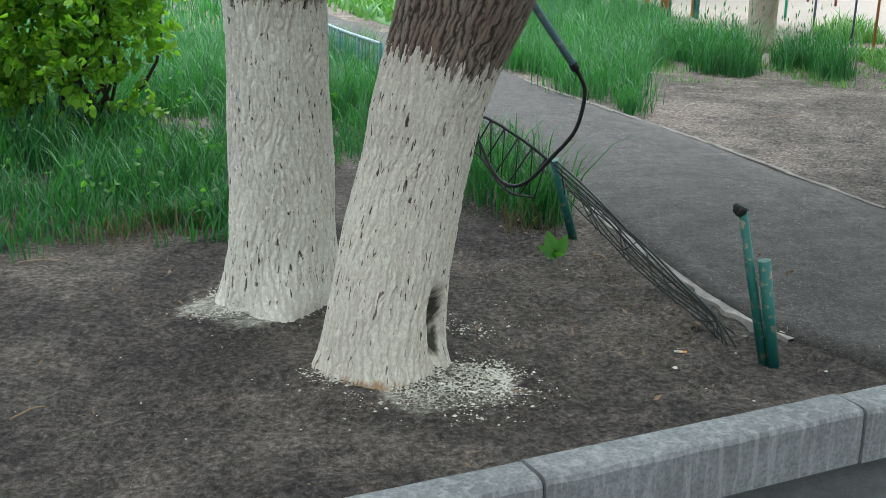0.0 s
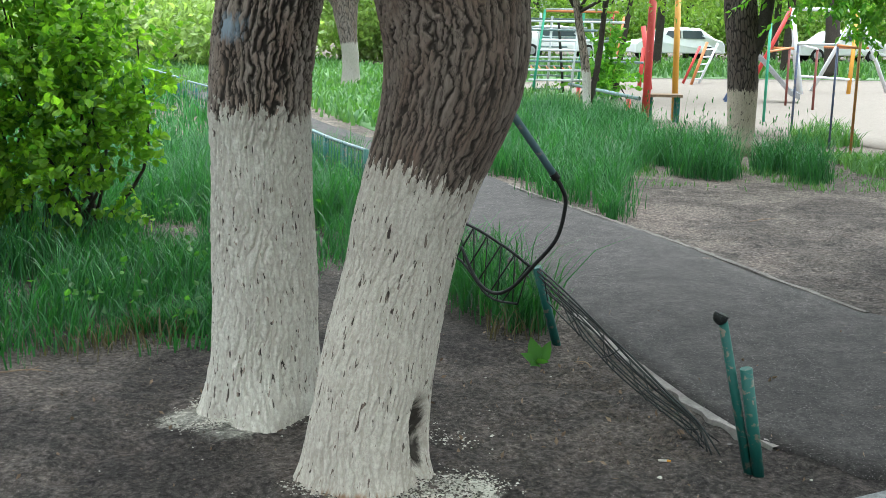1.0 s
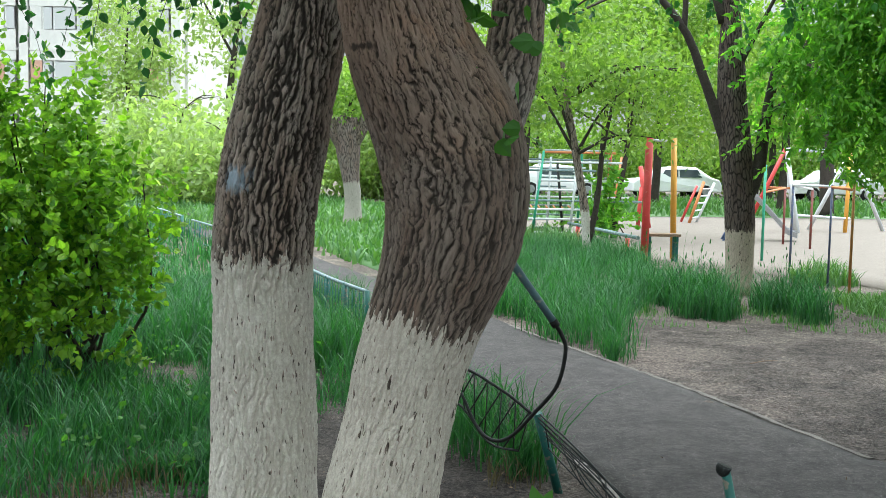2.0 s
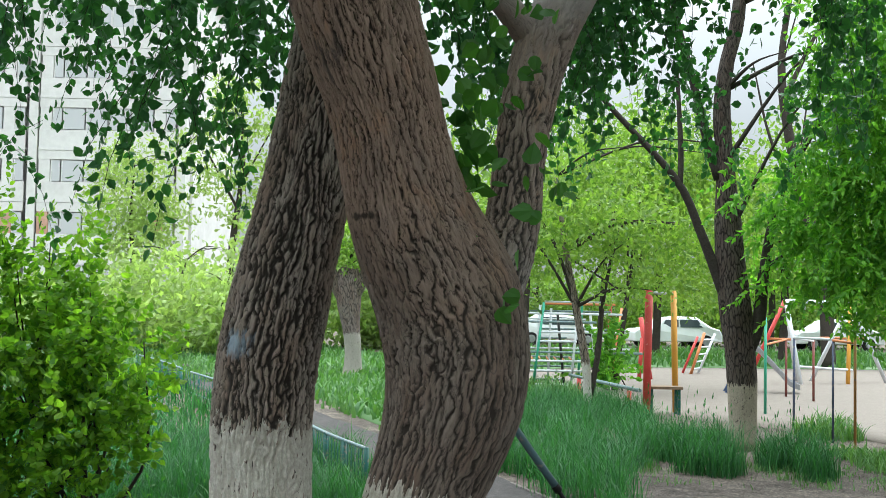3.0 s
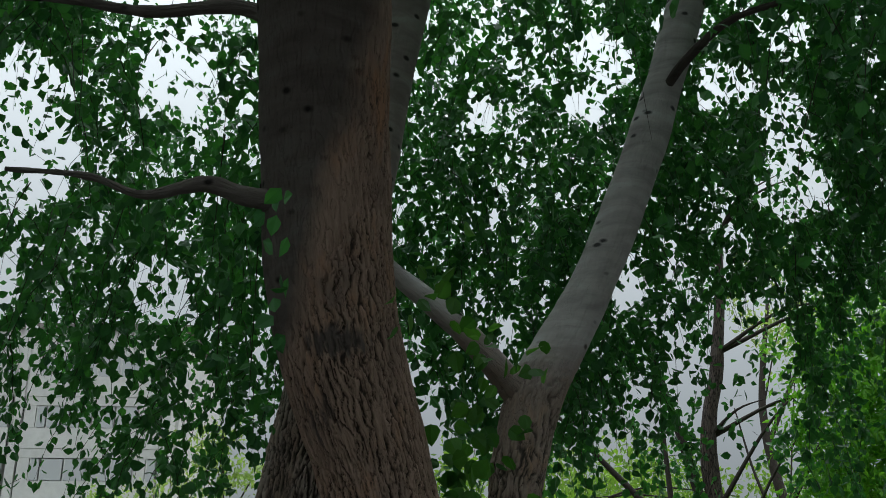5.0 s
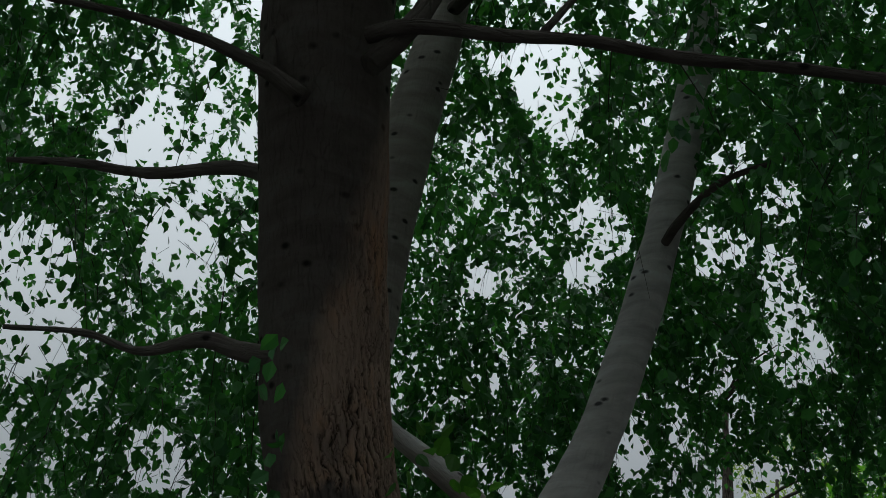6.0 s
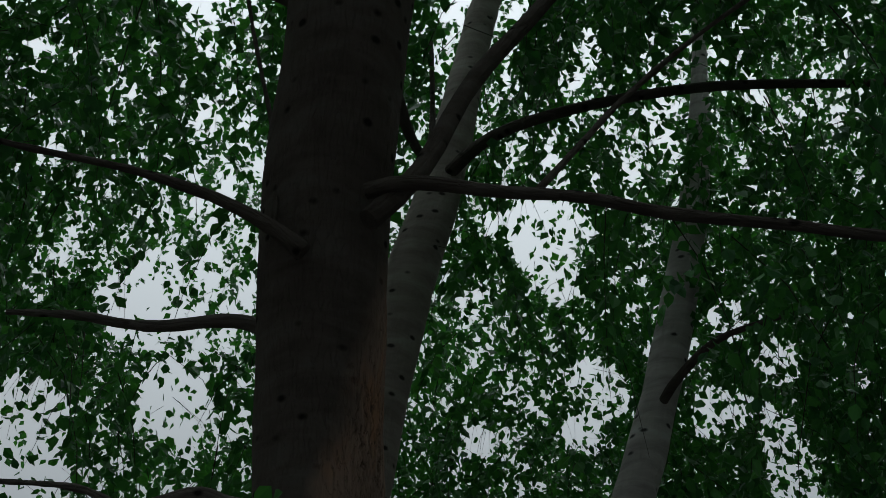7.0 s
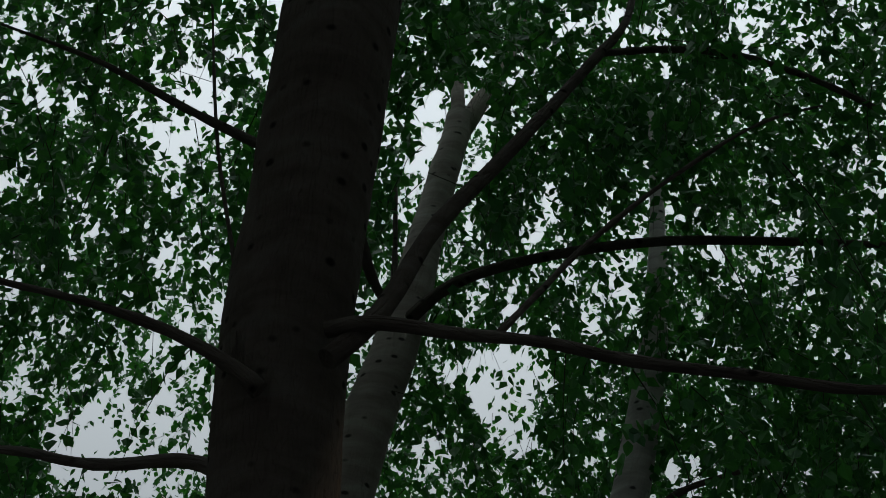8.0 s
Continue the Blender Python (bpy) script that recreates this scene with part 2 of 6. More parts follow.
def grainy(name, dark, light, scale, fleck=None, rough=0.9, bump=0.4, depth=0.01, stain=0.4, spec=0.25, metal=0.0):
    n = Nodes(name)
    a, b, c = n.noise(scale, 5, 0.65), n.noise(scale * 0.08, 4, 0.6, 0.4), n.noise(scale * 0.3, 4, 0.7)
    col = n.ramp(n.math("ADD", n.math("MULTIPLY", a, 0.6), n.math("MULTIPLY", c, 0.4)), (0.36, dark), (0.64, light))
    col = n.mix(n.ramp(b, (0.35, 0.0), (0.7, stain)), col, tuple(0.55 * c for c in dark))
    if fleck:
        col = n.mix(n.ramp(n.noise(scale * 2.3, 2, 0.5), (0.62, 0.0), (0.7, 0.9)), col, fleck)
    n.bump(a, bump, depth)
    return n.done(col, rough, metal, spec)


def paint(name, color, chip=(0.20, 0.13, 0.09), worn=0.60, rough=0.5):
    n = Nodes(name)
    a = n.noise(38, 5, 0.7)
    b = n.noise(6, 4, 0.6)
    col = n.mix(b, tuple(0.75 * c for c in color), tuple(min(1, 1.15 * c) for c in color))
    col = n.mix(n.ramp(n.noise(24, 5, 0.7, 0.3), (worn, 0.0), (worn + 0.05, 1.0)), col, chip)
    n.bump(a, 0.3, 0.002)
    return n.done(col, rough, 0, 0.4)


M_BARK_LEFT = bark_material("whitewashed_bark", 1.20, 0.0, 3.0, (1.0, 0.99, 0.98), [((-0.085, -0.21, 1.50), (0.075, 0.14, 0.065), (0.34, 0.42, 0.50))], (1.16, 1.15, 1.13), 1.6, modelled=True, plate_gain=1.2)
# first spot blackens the hollow: its dark wood and the shade inside it
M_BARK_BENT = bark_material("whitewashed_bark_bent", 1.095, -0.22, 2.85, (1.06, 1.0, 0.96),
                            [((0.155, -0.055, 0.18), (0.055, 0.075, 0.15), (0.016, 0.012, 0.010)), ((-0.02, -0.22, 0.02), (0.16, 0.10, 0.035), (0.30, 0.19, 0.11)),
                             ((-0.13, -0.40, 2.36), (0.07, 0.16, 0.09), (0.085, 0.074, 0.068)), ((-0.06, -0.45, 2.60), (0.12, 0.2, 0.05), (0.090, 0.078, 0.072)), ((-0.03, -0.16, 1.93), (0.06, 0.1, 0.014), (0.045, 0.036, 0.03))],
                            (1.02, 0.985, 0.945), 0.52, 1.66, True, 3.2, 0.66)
# bark tone cut by half so the backlit limbs read as silhouettes
M_LIMB = bark_material("silhouette_limb_bark", None, 0, 0.6, (0.45, 0.45, 0.45))
M_BOUGH = bark_material("grey_bough_bark", None, 0, 0.6, (0.72, 0.74, 0.76))
M_PALELIMB = bark_material("pale_limb_bark", None, 0, 0.6, (1.5, 1.55, 1.6))
M_STEM = bark_material("grey_stem_bark", None, 0, 2.62, (1.08, 1.13, 1.18), (), (1.0, 1.0, 1.0), 2.1, 1.6, True)
M_MAPLEBARK = bark_material("dark_maple_bark", 0.78, 0.0, 9.0, (0.34, 0.33, 0.33), (), (0.62, 0.56, 0.49))
M_PRUNEBARK = bark_material("pruned_bark", 1.0, 0.0, 9.0, (0.75, 0.72, 0.78), (), (0.62, 0.60, 0.60))
M_FARBARK = bark_material("far_bark", 0.80, 0.0, 9.0)
M_LEAF = leaf_material("poplar_leaf", (0.024, 0.092, 0.040), (0.066, 0.205, 0.054), 0.36)
M_SPROUT = leaf_material("sprout_leaf", (0.035, 0.11, 0.03), (0.09, 0.22, 0.04), 0.5)
M_BUSH = leaf_material("shrub_leaf", (0.048, 0.145, 0.024), (0.26, 0.42, 0.040), 0.54)
M_MAPLE = leaf_material("maple_leaf", (0.05, 0.17, 0.025), (0.19, 0.38, 0.045), 0.55)
# light yellow-greens, muted to put distance haze into the leaf colour
M_FARLEAF = leaf_material("far_leaf", (0.092, 0.175, 0.036), (0.225, 0.325, 0.068), 0.5)
M_HAZYLEAF = leaf_material("hazy_far_leaf", (0.18, 0.25, 0.095), (0.36, 0.44, 0.19), 0.5)
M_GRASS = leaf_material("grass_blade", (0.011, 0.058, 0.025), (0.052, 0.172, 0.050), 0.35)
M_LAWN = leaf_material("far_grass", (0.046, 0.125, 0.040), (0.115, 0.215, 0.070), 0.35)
M_STRAW = leaf_material("dry_straw", (0.05, 0.038, 0.022), (0.13, 0.105, 0.06), 0.25)
M_TWIG = grainy("twig_bark", (0.03, 0.024, 0.02), (0.07, 0.06, 0.05), 60)
M_SOIL = soil_material()
M_ASPHALT = grainy("worn_asphalt", (0.024, 0.022, 0.0215), (0.086, 0.076, 0.072), 60, (0.20, 0.185, 0.18), 0.9, 0.5, 0.008, 0.55)
M_ROAD = grainy("road_asphalt", (0.06, 0.06, 0.062), (0.11, 0.11, 0.112), 150, (0.18, 0.18, 0.18), 0.9, 0.5, 0.008)
M_SAND = grainy("pale_sand", (0.15, 0.128, 0.108), (0.215, 0.188, 0.162), 30, None, 0.95, 0.3, 0.02, 0.15)
def kerb_material():
    n = Nodes("kerb_concrete")
    a, b = n.noise(70, 5, 0.65), n.noise(4, 4, 0.6, 0.4)
    col = n.ramp(a, (0.36, (0.135, 0.138, 0.142)), (0.64, (0.235, 0.238, 0.243)))
    col = n.mix(n.ramp(b, (0.40, 0.0), (0.66, 0.55)), col, (0.10, 0.10, 0.10))
    runs = n.noise(26, 4, 0.7, 0.2, n.stretched(1.0, 1.0, 0.10))
    col = n.mix(n.ramp(runs, (0.50, 0.0), (0.62, 0.45)), col, (0.33, 0.33, 0.325))
    col = n.mix(n.ramp(n.noise(150, 3, 0.6), (0.62, 0.0), (0.70, 0.7)), col, (0.07, 0.068, 0.066))
    n.bump(n.math("ADD", a, n.math("MULTIPLY", b, 1.5)), 0.5, 0.006)
    return n.done(col, 0.9, 0, 0.25)


M_KERB = kerb_material()
M_CEMENT = grainy("path_edging_cement", (0.17, 0.155, 0.145), (0.32, 0.295, 0.275), 45, None, 0.9, 0.6, 0.012, 0.6)
M_EDGE = grainy("weathered_edging", (0.10, 0.09, 0.08), (0.22, 0.20, 0.18), 45, None, 0.9, 0.6, 0.012, 0.6)
M_CHIP = grainy("lime_crumbs", (0.44, 0.41, 0.35), (0.70, 0.67, 0.58), 80)
M_PEBBLE = grainy("soil_crumbs", (0.014, 0.012, 0.011), (0.19, 0.155, 0.13), 34)
M_TEAL = paint("teal_paint", (0.013, 0.10, 0.083), (0.16, 0.14, 0.11), 0.55)
M_PALETEAL = paint("pale_teal_paint", (0.17, 0.25, 0.26), (0.4, 0.4, 0.38), 0.55)
M_PIPE = paint("grey_blue_paint", (0.09, 0.16, 0.18), (0.25, 0.24, 0.22), 0.58)
M_WIRE = grainy("rusty_wire", (0.008, 0.009, 0.009), (0.030, 0.032, 0.030), 90, (0.09, 0.11, 0.105), 0.6, 0.4, 0.001)
M_HOSE = grainy("black_rubber", (0.008, 0.008, 0.008), (0.018, 0.018, 0.018), 70, None, 0.5)
M_RED = paint("red_paint", (0.55, 0.055, 0.05), (0.6, 0.3, 0.25), 0.63)
M_YELLOW = paint("yellow_paint", (0.62, 0.30, 0.04), (0.5, 0.35, 0.2), 0.63)
M_ORANGE = paint("orange_paint", (0.55, 0.20, 0.07), (0.4, 0.25, 0.15), 0.63)
M_GREEN = paint("green_paint", (0.06, 0.35, 0.22), (0.4, 0.4, 0.35), 0.63)
M_WHITEP = paint("white_paint", (0.66, 0.68, 0.72), (0.35, 0.3, 0.27), 0.63)
M_BLUE = paint("blue_paint", (0.10, 0.16, 0.34), (0.4, 0.4, 0.4), 0.63)
M_DULLRED = paint("dull_red_paint", (0.20, 0.055, 0.045), (0.12, 0.08, 0.06), 0.56)
M_DULLBLUE = paint("dull_blue_paint", (0.07, 0.09, 0.16), (0.16, 0.14, 0.13), 0.56)
M_OCHRE = paint("ochre_paint", (0.34, 0.16, 0.04), (0.2, 0.12, 0.08), 0.56)
M_WOOD = grainy("bench_wood", (0.16, 0.11, 0.075), (0.30, 0.22, 0.15), 40)
M_STEEL = grainy("slide_steel", (0.28, 0.29, 0.31), (0.45, 0.46, 0.48), 20, None, 0.4, 0.1, 0.002, 0.3, 0.5, 0.6)
M_WALLP = grainy("building_panel", (0.60, 0.59, 0.57), (0.70, 0.69, 0.67), 3, None, 0.9, 0.2, 0.01, 0.2)
# panel red paled: the washed-out distance is put into the colour
M_BRICKRED = grainy("balcony_panel", (0.46, 0.26, 0.19), (0.56, 0.36, 0.28), 6)
M_BLOCKWALL = grainy("unseen_wall_render", (0.22, 0.215, 0.205), (0.32, 0.31, 0.295), 4, None, 0.9, 0.2, 0.01, 0.3)
M_FRAME = grainy("window_frame", (0.62, 0.62, 0.60), (0.75, 0.75, 0.73), 9)
M_CARW = grainy("white_car_paint", (0.66, 0.67, 0.69), (0.72, 0.73, 0.75), 4, None, 0.25, 0.02, 0.001, 0.05, 0.5)
M_RUBBER = grainy("tyre_rubber", (0.012, 0.012, 0.013), (0.03, 0.03, 0.03), 40)
# grey pane tone carries the reflected sky and washed-out distance
M_PANE = Nodes("sky_paled_glass").done((0.50, 0.51, 0.52), 0.2, 0.0, 0.6)
M_GLASS = Nodes("window_glass").done((0.05, 0.065, 0.075), 0.08, 0.0, 0.7)

# ---- shape tools ----
def lattice(p, seed=0):
    """Smooth value noise of an (n, 3) array, 0 to 1."""
    i = np.floor(p).astype(np.int64)
    f = p - i
    f = f * f * (3 - 2 * f)
    out = np.zeros(len(p))
    for dx in (0, 1):
        for dy in (0, 1):
            for dz in (0, 1):
                h = (i[:, 0] + dx) * 374761393 + (i[:, 1] + dy) * 668265263 + (i[:, 2] + dz) * 2147483647 + seed * 974711
                h = (h ^ (h >> 13)) * 1274126177 & 0x7FFFFFFF
                h = (h ^ (h >> 16)) & 0xFFFF
                w = (f[:, 0] if dx else 1 - f[:, 0]) * (f[:, 1] if dy else 1 - f[:, 1]) * (f[:, 2] if dz else 1 - f[:, 2])
                out += w * h / 65535.0
    return out


def thing(name, at, label, category, group="", kind=""):
    ob = new(name)
    ob.location = at
    ob.empty_display_size = 0.2
    return tagged(ob, label, category, group, kind)


def origin(ob):
    p = Vector((0, 0, 0))
    while ob is not None:
        p += ob.location
        ob = ob.parent
    return p


def array_mesh(name, verts, faces, smooth=True):
    me = bpy.data.meshes.new(name)
    faces = np.asarray(faces, dtype=np.int32)
    k = faces.shape[1]
    me.vertices.add(len(verts))
    me.vertices.foreach_set("co", np.asarray(verts, dtype=np.float32).ravel())
    me.loops.add(faces.size)
    me.loops.foreach_set("vertex_index", faces.ravel())
    me.polygons.add(len(faces))
    me.polygons.foreach_set("loop_start", np.arange(0, faces.size, k, dtype=np.int32))
    me.polygons.foreach_set("use_smooth", np.full(len(faces), smooth, dtype=bool))
    me.update(calc_edges=True)
    return me


def arrays(name, verts, faces, material, parent=None, label="", smooth=True, kind=""):
    """One mesh object from arrays in world places, under parent."""
    verts = np.asarray(verts, dtype=float)
    if parent is not None:
        verts = verts - np.array(origin(parent))
    ob = new(name, array_mesh(name, verts, faces, smooth))
    ob.data.materials.append(material)
    ob.parent = parent
    return tagged(ob, label, kind=kind)


def part(name, bm, material, parent=None, label="", smooth=False):
    """One mesh object from a bmesh in world places, under parent."""
    if parent is not None:
        bmesh.ops.translate(bm, vec=-origin(parent), verts=bm.verts)
    me = bpy.data.meshes.new(name)
    bm.to_mesh(me)
    bm.free()
    me.materials.append(material)
    for p in me.polygons:
        p.use_smooth = smooth
    ob = new(name, me)
    ob.parent = parent
    return tagged(ob, label)


def spline(points, count):
    """Points (x, y, z, r) along a smooth curve through the given ones, evenly by length."""
    p = np.array(points, dtype=float)
    if len(p) == 2:
        s = np.linspace(0, 1, count)[:, None]
        return p[0] * (1 - s) + p[1] * s
    q = np.vstack([2 * p[0] - p[1], p, 2 * p[-1] - p[-2]])
    out = []
    for a, b, c, d in zip(q, q[1:], q[2:], q[3:]):
        s = np.linspace(0, 1, 24, endpoint=False)[:, None]
        out.append(0.5 * (2 * b + (c - a) * s + (2 * a - 5 * b + 4 * c - d) * s ** 2 + (3 * b - a - 3 * c + d) * s ** 3))
    out = np.vstack(out + [p[-1:]])
    run = np.concatenate([[0], np.cumsum(np.linalg.norm(np.diff(out[:, :3], axis=0), axis=1))])
    at = np.linspace(0, run[-1], count)
    return np.stack([np.interp(at, run, out[:, k]) for k in range(4)], 1)


def axis_coords(c, around):
    """Coordinates that run round and along a stem, for bark: an upright stand-in for the bent one."""
    a = np.linspace(0, 2 * np.pi, around, endpoint=False)
    run = np.concatenate([[0], np.cumsum(np.linalg.norm(np.diff(c[:, :3], axis=0), axis=1))])
    rad = np.full(len(c), c[:, 3].mean())
    return np.stack([(rad[:, None] * np.cos(a)[None]).ravel(), (rad[:, None] * np.sin(a)[None]).ravel(), np.repeat(run, around)], 1)


def eased(a, half):
    """A running mean, twice, that keeps the ends."""
    for _ in range(2):
        p = np.concatenate([2 * a[0] - a[half:0:-1], a, 2 * a[-1] - a[-2:-half - 2:-1]])
        a = np.convolve(p, np.ones(2 * half + 1) / (2 * half + 1), "valid")
    return a


def ring_line(points, count, fine_to=None):
    """The rings of a tube: evenly spaced, or closer together up to the height fine_to."""
    c = spline(points, count)
    if count > 200:
        c = np.stack([eased(c[:, k], count // 75) for k in range(4)], 1)
    if fine_to is not None:
        share = np.clip((c[:, 2] < fine_to).mean(), 0.05, 0.95)
        at = np.concatenate([np.linspace(0, share, int(count * 0.76), endpoint=False), np.linspace(share, 1, count - int(count * 0.76))]) * (count - 1)
        c = np.stack([np.interp(at, np.arange(count), c[:, k]) for k in range(4)], 1)
    return c


def tube_arrays(points, around=8, count=12, shape=None, caps=True, fine_to=None):
    c = ring_line(points, count, fine_to)
    relief = np.ones(around * count)
    ctr, rad = c[:, :3], c[:, 3]
    tang = np.gradient(ctr, axis=0)
    tang /= np.linalg.norm(tang, axis=1, keepdims=True) + 1e-9
    side = np.cross(tang[0], (0, 1, 0) if abs(tang[0][1]) < 0.9 else (1, 0, 0))
    a = np.linspace(0, 2 * np.pi, around, endpoint=False)
    verts = []
    for k in range(count):
        side = side - tang[k] * (side @ tang[k])
        side = side / np.linalg.norm(side)
        other = np.cross(tang[k], side)
        verts.append(ctr[k] + rad[k] * (np.cos(a)[:, None] * side + np.sin(a)[:, None] * other))
    v = np.vstack(verts)
    if shape is not None:
        out = v - np.repeat(ctr, around, 0)
        out /= np.linalg.norm(out, axis=1, keepdims=True) + 1e-9
        d = shape(v, out, axis_coords(c, around))
        if isinstance(d, tuple):
            d, relief = d
        v = v + out * d[:, None]
    i = np.arange(count - 1)[:, None] * around + np.arange(around)[None]
    j = np.arange(count - 1)[:, None] * around + (np.arange(around)[None] + 1) % around
    f = np.stack([i, j, j + around, i + around], -1).reshape(-1, 4)
    if caps:
        n = len(v)
        v = np.vstack([v, ctr[:1], ctr[-1:]])
        r = np.arange(around)
        s = (r + 1) % around
        e = (count - 1) * around
        f = np.vstack([f, np.stack([s, r, np.full(around, n), np.full(around, n)], 1),
                       np.stack([r + e, s + e, np.full(around, n + 1), np.full(around, n + 1)], 1)])
        tri = f[-2 * around:, :3]
        return v, f[:-2 * around], tri, axis_coords(c, around), relief
    return v, f, np.zeros((0, 3), dtype=int), axis_coords(c, around), relief


def tube(name, points, material, parent=None, label="", around=8, count=12, shape=None, fine_to=None):
    v, f, t, stand_in, relief = tube_arrays(points, around, count, shape, True, fine_to)
    off = Vector((0, 0, 0)) if parent is None else origin(parent)
    me = bpy.data.meshes.new(name)
    if len(v) > 4000:
        me = array_mesh(name, v - np.array(off), f)
    else:
        me.from_pydata((v - np.array(off)).tolist(), [], f.tolist() + t.tolist())
        for p in me.polygons:
            p.use_smooth = len(p.vertices) == 4
    me.materials.append(material)
    q = np.zeros((len(me.vertices), 3), dtype=np.float32)
    q[:around * count] = stand_in
    me.attributes.new("bark", "FLOAT_VECTOR", "POINT").data.foreach_set("vector", q.ravel())
    w = np.ones(len(me.vertices), dtype=np.float32)
    w[:around * count] = relief
    me.attributes.new("relief", "FLOAT", "POINT").data.foreach_set("value", w)
    ob = new(name, me)
    ob.parent = parent
    return tagged(ob, label)


def rod(name, a, b, r, material, parent=None, label="", around=8):
    return tube(name, [(*a, r), (*b, r)], material, parent, label, around, 2)


def box_bm(lo, hi, bevel=0.0):
    bm = bmesh.new()
    bmesh.ops.create_cube(bm, size=1.0)
    for v in bm.verts:
        v.co = Vector([l + (c + 0.5) * (h - l) for l, h, c in zip(lo, hi, v.co)])
    if bevel:
        bmesh.ops.bevel(bm, geom=list(bm.edges), offset=bevel, segments=2, affect="EDGES", profile=0.6)
    return bm


LEAF = np.array([(0, 0, 0), (0.30, 0.36, 0.05), (0.62, 0.30, 0.06), (1, 0, -0.06), (0.62, -0.30, 0.06), (0.30, -0.36, 0.05)])
BROAD = np.array([(0, 0, 0), (0.10, 0.30, 0.03), (0.38, 0.44, 0.07), (0.72, 0.27, 0.04), (1, 0, -0.10), (0.72, -0.27, 0.04), (0.38, -0.44, 0.07), (0.10, -0.30, 0.03)])
DIAMOND = np.array([(0, 0, 0), (0.40, 0.36, 0.05), (1, 0, -0.05), (0.40, -0.36, 0.05)])
SLIM = np.array([(0, 0, 0), (0.4, 0.24, 0.05), (1, 0, -0.05), (0.4, -0.24, 0.05)])


def leaf_arrays(at, way, size, rng, outline=LEAF):
    """Flat leaves folded on their midrib: a fan of outline points each."""
    n, k = len(at), len(outline)
    way = way / (np.linalg.norm(way, axis=1, keepdims=True) + 1e-9)
    any_ = rng.normal(size=(n, 3))
    side = np.cross(way, any_)
    side /= np.linalg.norm(side, axis=1, keepdims=True) + 1e-9
    nor = np.cross(way, side)
    v = (at[:, None] + size[:, None, None] * (outline[None, :, 0, None] * way[:, None] + outline[None, :, 1, None] * side[:, None]
                                               + outline[None, :, 2, None] * nor[:, None])).reshape(-1, 3)
    base = (np.arange(n) * k)[:, None]
    half = k // 2
    tris = []
    for s in range(1, half):
        tris.append((0, s, s + 1))
    for s in range(half, k - 1):
        tris.append((0, s, s + 1))
    f = (base[:, None, :] + np.array(tris)[None]).reshape(-1, 3)
    return v, f


def grass_arrays(root, high, rng, width=0.006, lean=0.6):
    n = len(root)
    turn = rng.uniform(0, 2 * np.pi, n)
    d = np.stack([np.cos(turn), np.sin(turn), np.zeros(n)], 1)
    s = np.stack([-np.sin(turn + rng.normal(0, .8, n)), np.cos(turn), np.zeros(n)], 1) * (width * rng.uniform(0.7, 1.4, n))[:, None]
    bend = (high * lean * rng.uniform(0.2, 1.3, n))[:, None]
    up = np.zeros((n, 3))
    up[:, 2] = high
    p0, p1, p2 = root, root + up * 0.45 + d * bend * 0.2, root + up * 0.8 + d * bend * 0.6
    p3 = root + up + d * bend * 1.2
    v = np.stack([p0 - s, p0 + s, p1 - s * .9, p1 + s * .9, p2 - s * .6, p2 + s * .6, p3], 1).reshape(-1, 3)
    f = np.array([(0, 1, 3), (0, 3, 2), (2, 3, 5), (2, 5, 4), (4, 5, 6)])
    return v, ((np.arange(n) * 7)[:, None, None] + f[None]).reshape(-1, 3)


def join(parts):
    vs, fs, off = [], [], 0
    for v, f in parts:
        vs.append(v)
        fs.append(f + off)
        off += len(v)
    return np.vstack(vs), np.vstack(fs)


def inside(poly, x, y):
    ok = np.zeros(len(x), dtype=bool)
    for (x0, y0), (x1, y1) in zip(poly, poly[1:] + poly[:1]):
        cross = (y0 > y) != (y1 > y)
        ok ^= cross & (x < (x1 - x0) * (y - y0) / ((y1 - y0) or 1e-9) + x0)
    return ok


def strands(seeds, rng, length=(0.45, 0.95), droop=0.75, step=0.045, size=(0.045, 0.075), outline=LEAF, per=2, clear=None):
    """Hanging twigs with leaves: returns leaf arrays and twig arrays."""
    at, way, sz, twigs = [], [], [], []
    for s in seeds:
        long_ = rng.uniform(*length)
        a = rng.uniform(0, 2 * np.pi)
        d = np.array([np.cos(a), np.sin(a), 0.0]) * rng.uniform(0.3, 0.9)
        n = max(4, int(long_ / step))
        u = np.linspace(0, 1, n)[:, None]
        path = s + d * long_ * u * (1 - 0.35 * u) + np.array([0, 0, -1.0]) * droop * long_ * u ** 1.6
        for _ in range(per):
            at.append(path + rng.normal(0, 0.02, (n, 3)))
            w = rng.normal(0, 0.55, (n, 3)) + d * 0.3
            w[:, 2] -= 0.75
            way.append(w)
            sz.append(rng.uniform(*size, n))
        r = 0.0028
        q = path[[0, n // 3, 2 * n // 3, n - 1]]
        ring = np.array([(r, 0, 0), (-r / 2, r * .87, 0), (-r / 2, -r * .87, 0)])
        v = (q[:, None] + ring[None] * np.array([1, .8, .6, .3])[:, None, None]).reshape(-1, 3)
        f = [(k * 3 + m, k * 3 + (m + 1) % 3, k * 3 + 3 + (m + 1) % 3, k * 3 + 3 + m) for k in range(3) for m in range(3)]
        if clear is None or clear(path[n // 2:n // 2 + 1])[0]:
            twigs.append((v, np.array(f)))
    at, way, sz = np.vstack(at), np.vstack(way), np.concatenate(sz)
    if clear is not None:
        ok = clear(at)
        at, way, sz = at[ok], way[ok], sz[ok]
    lv, lf = leaf_arrays(at, way, sz, rng, outline)
    return (lv, lf), join(twigs)

# ---- ground, path, road ----
rng = np.random.default_rng(4)


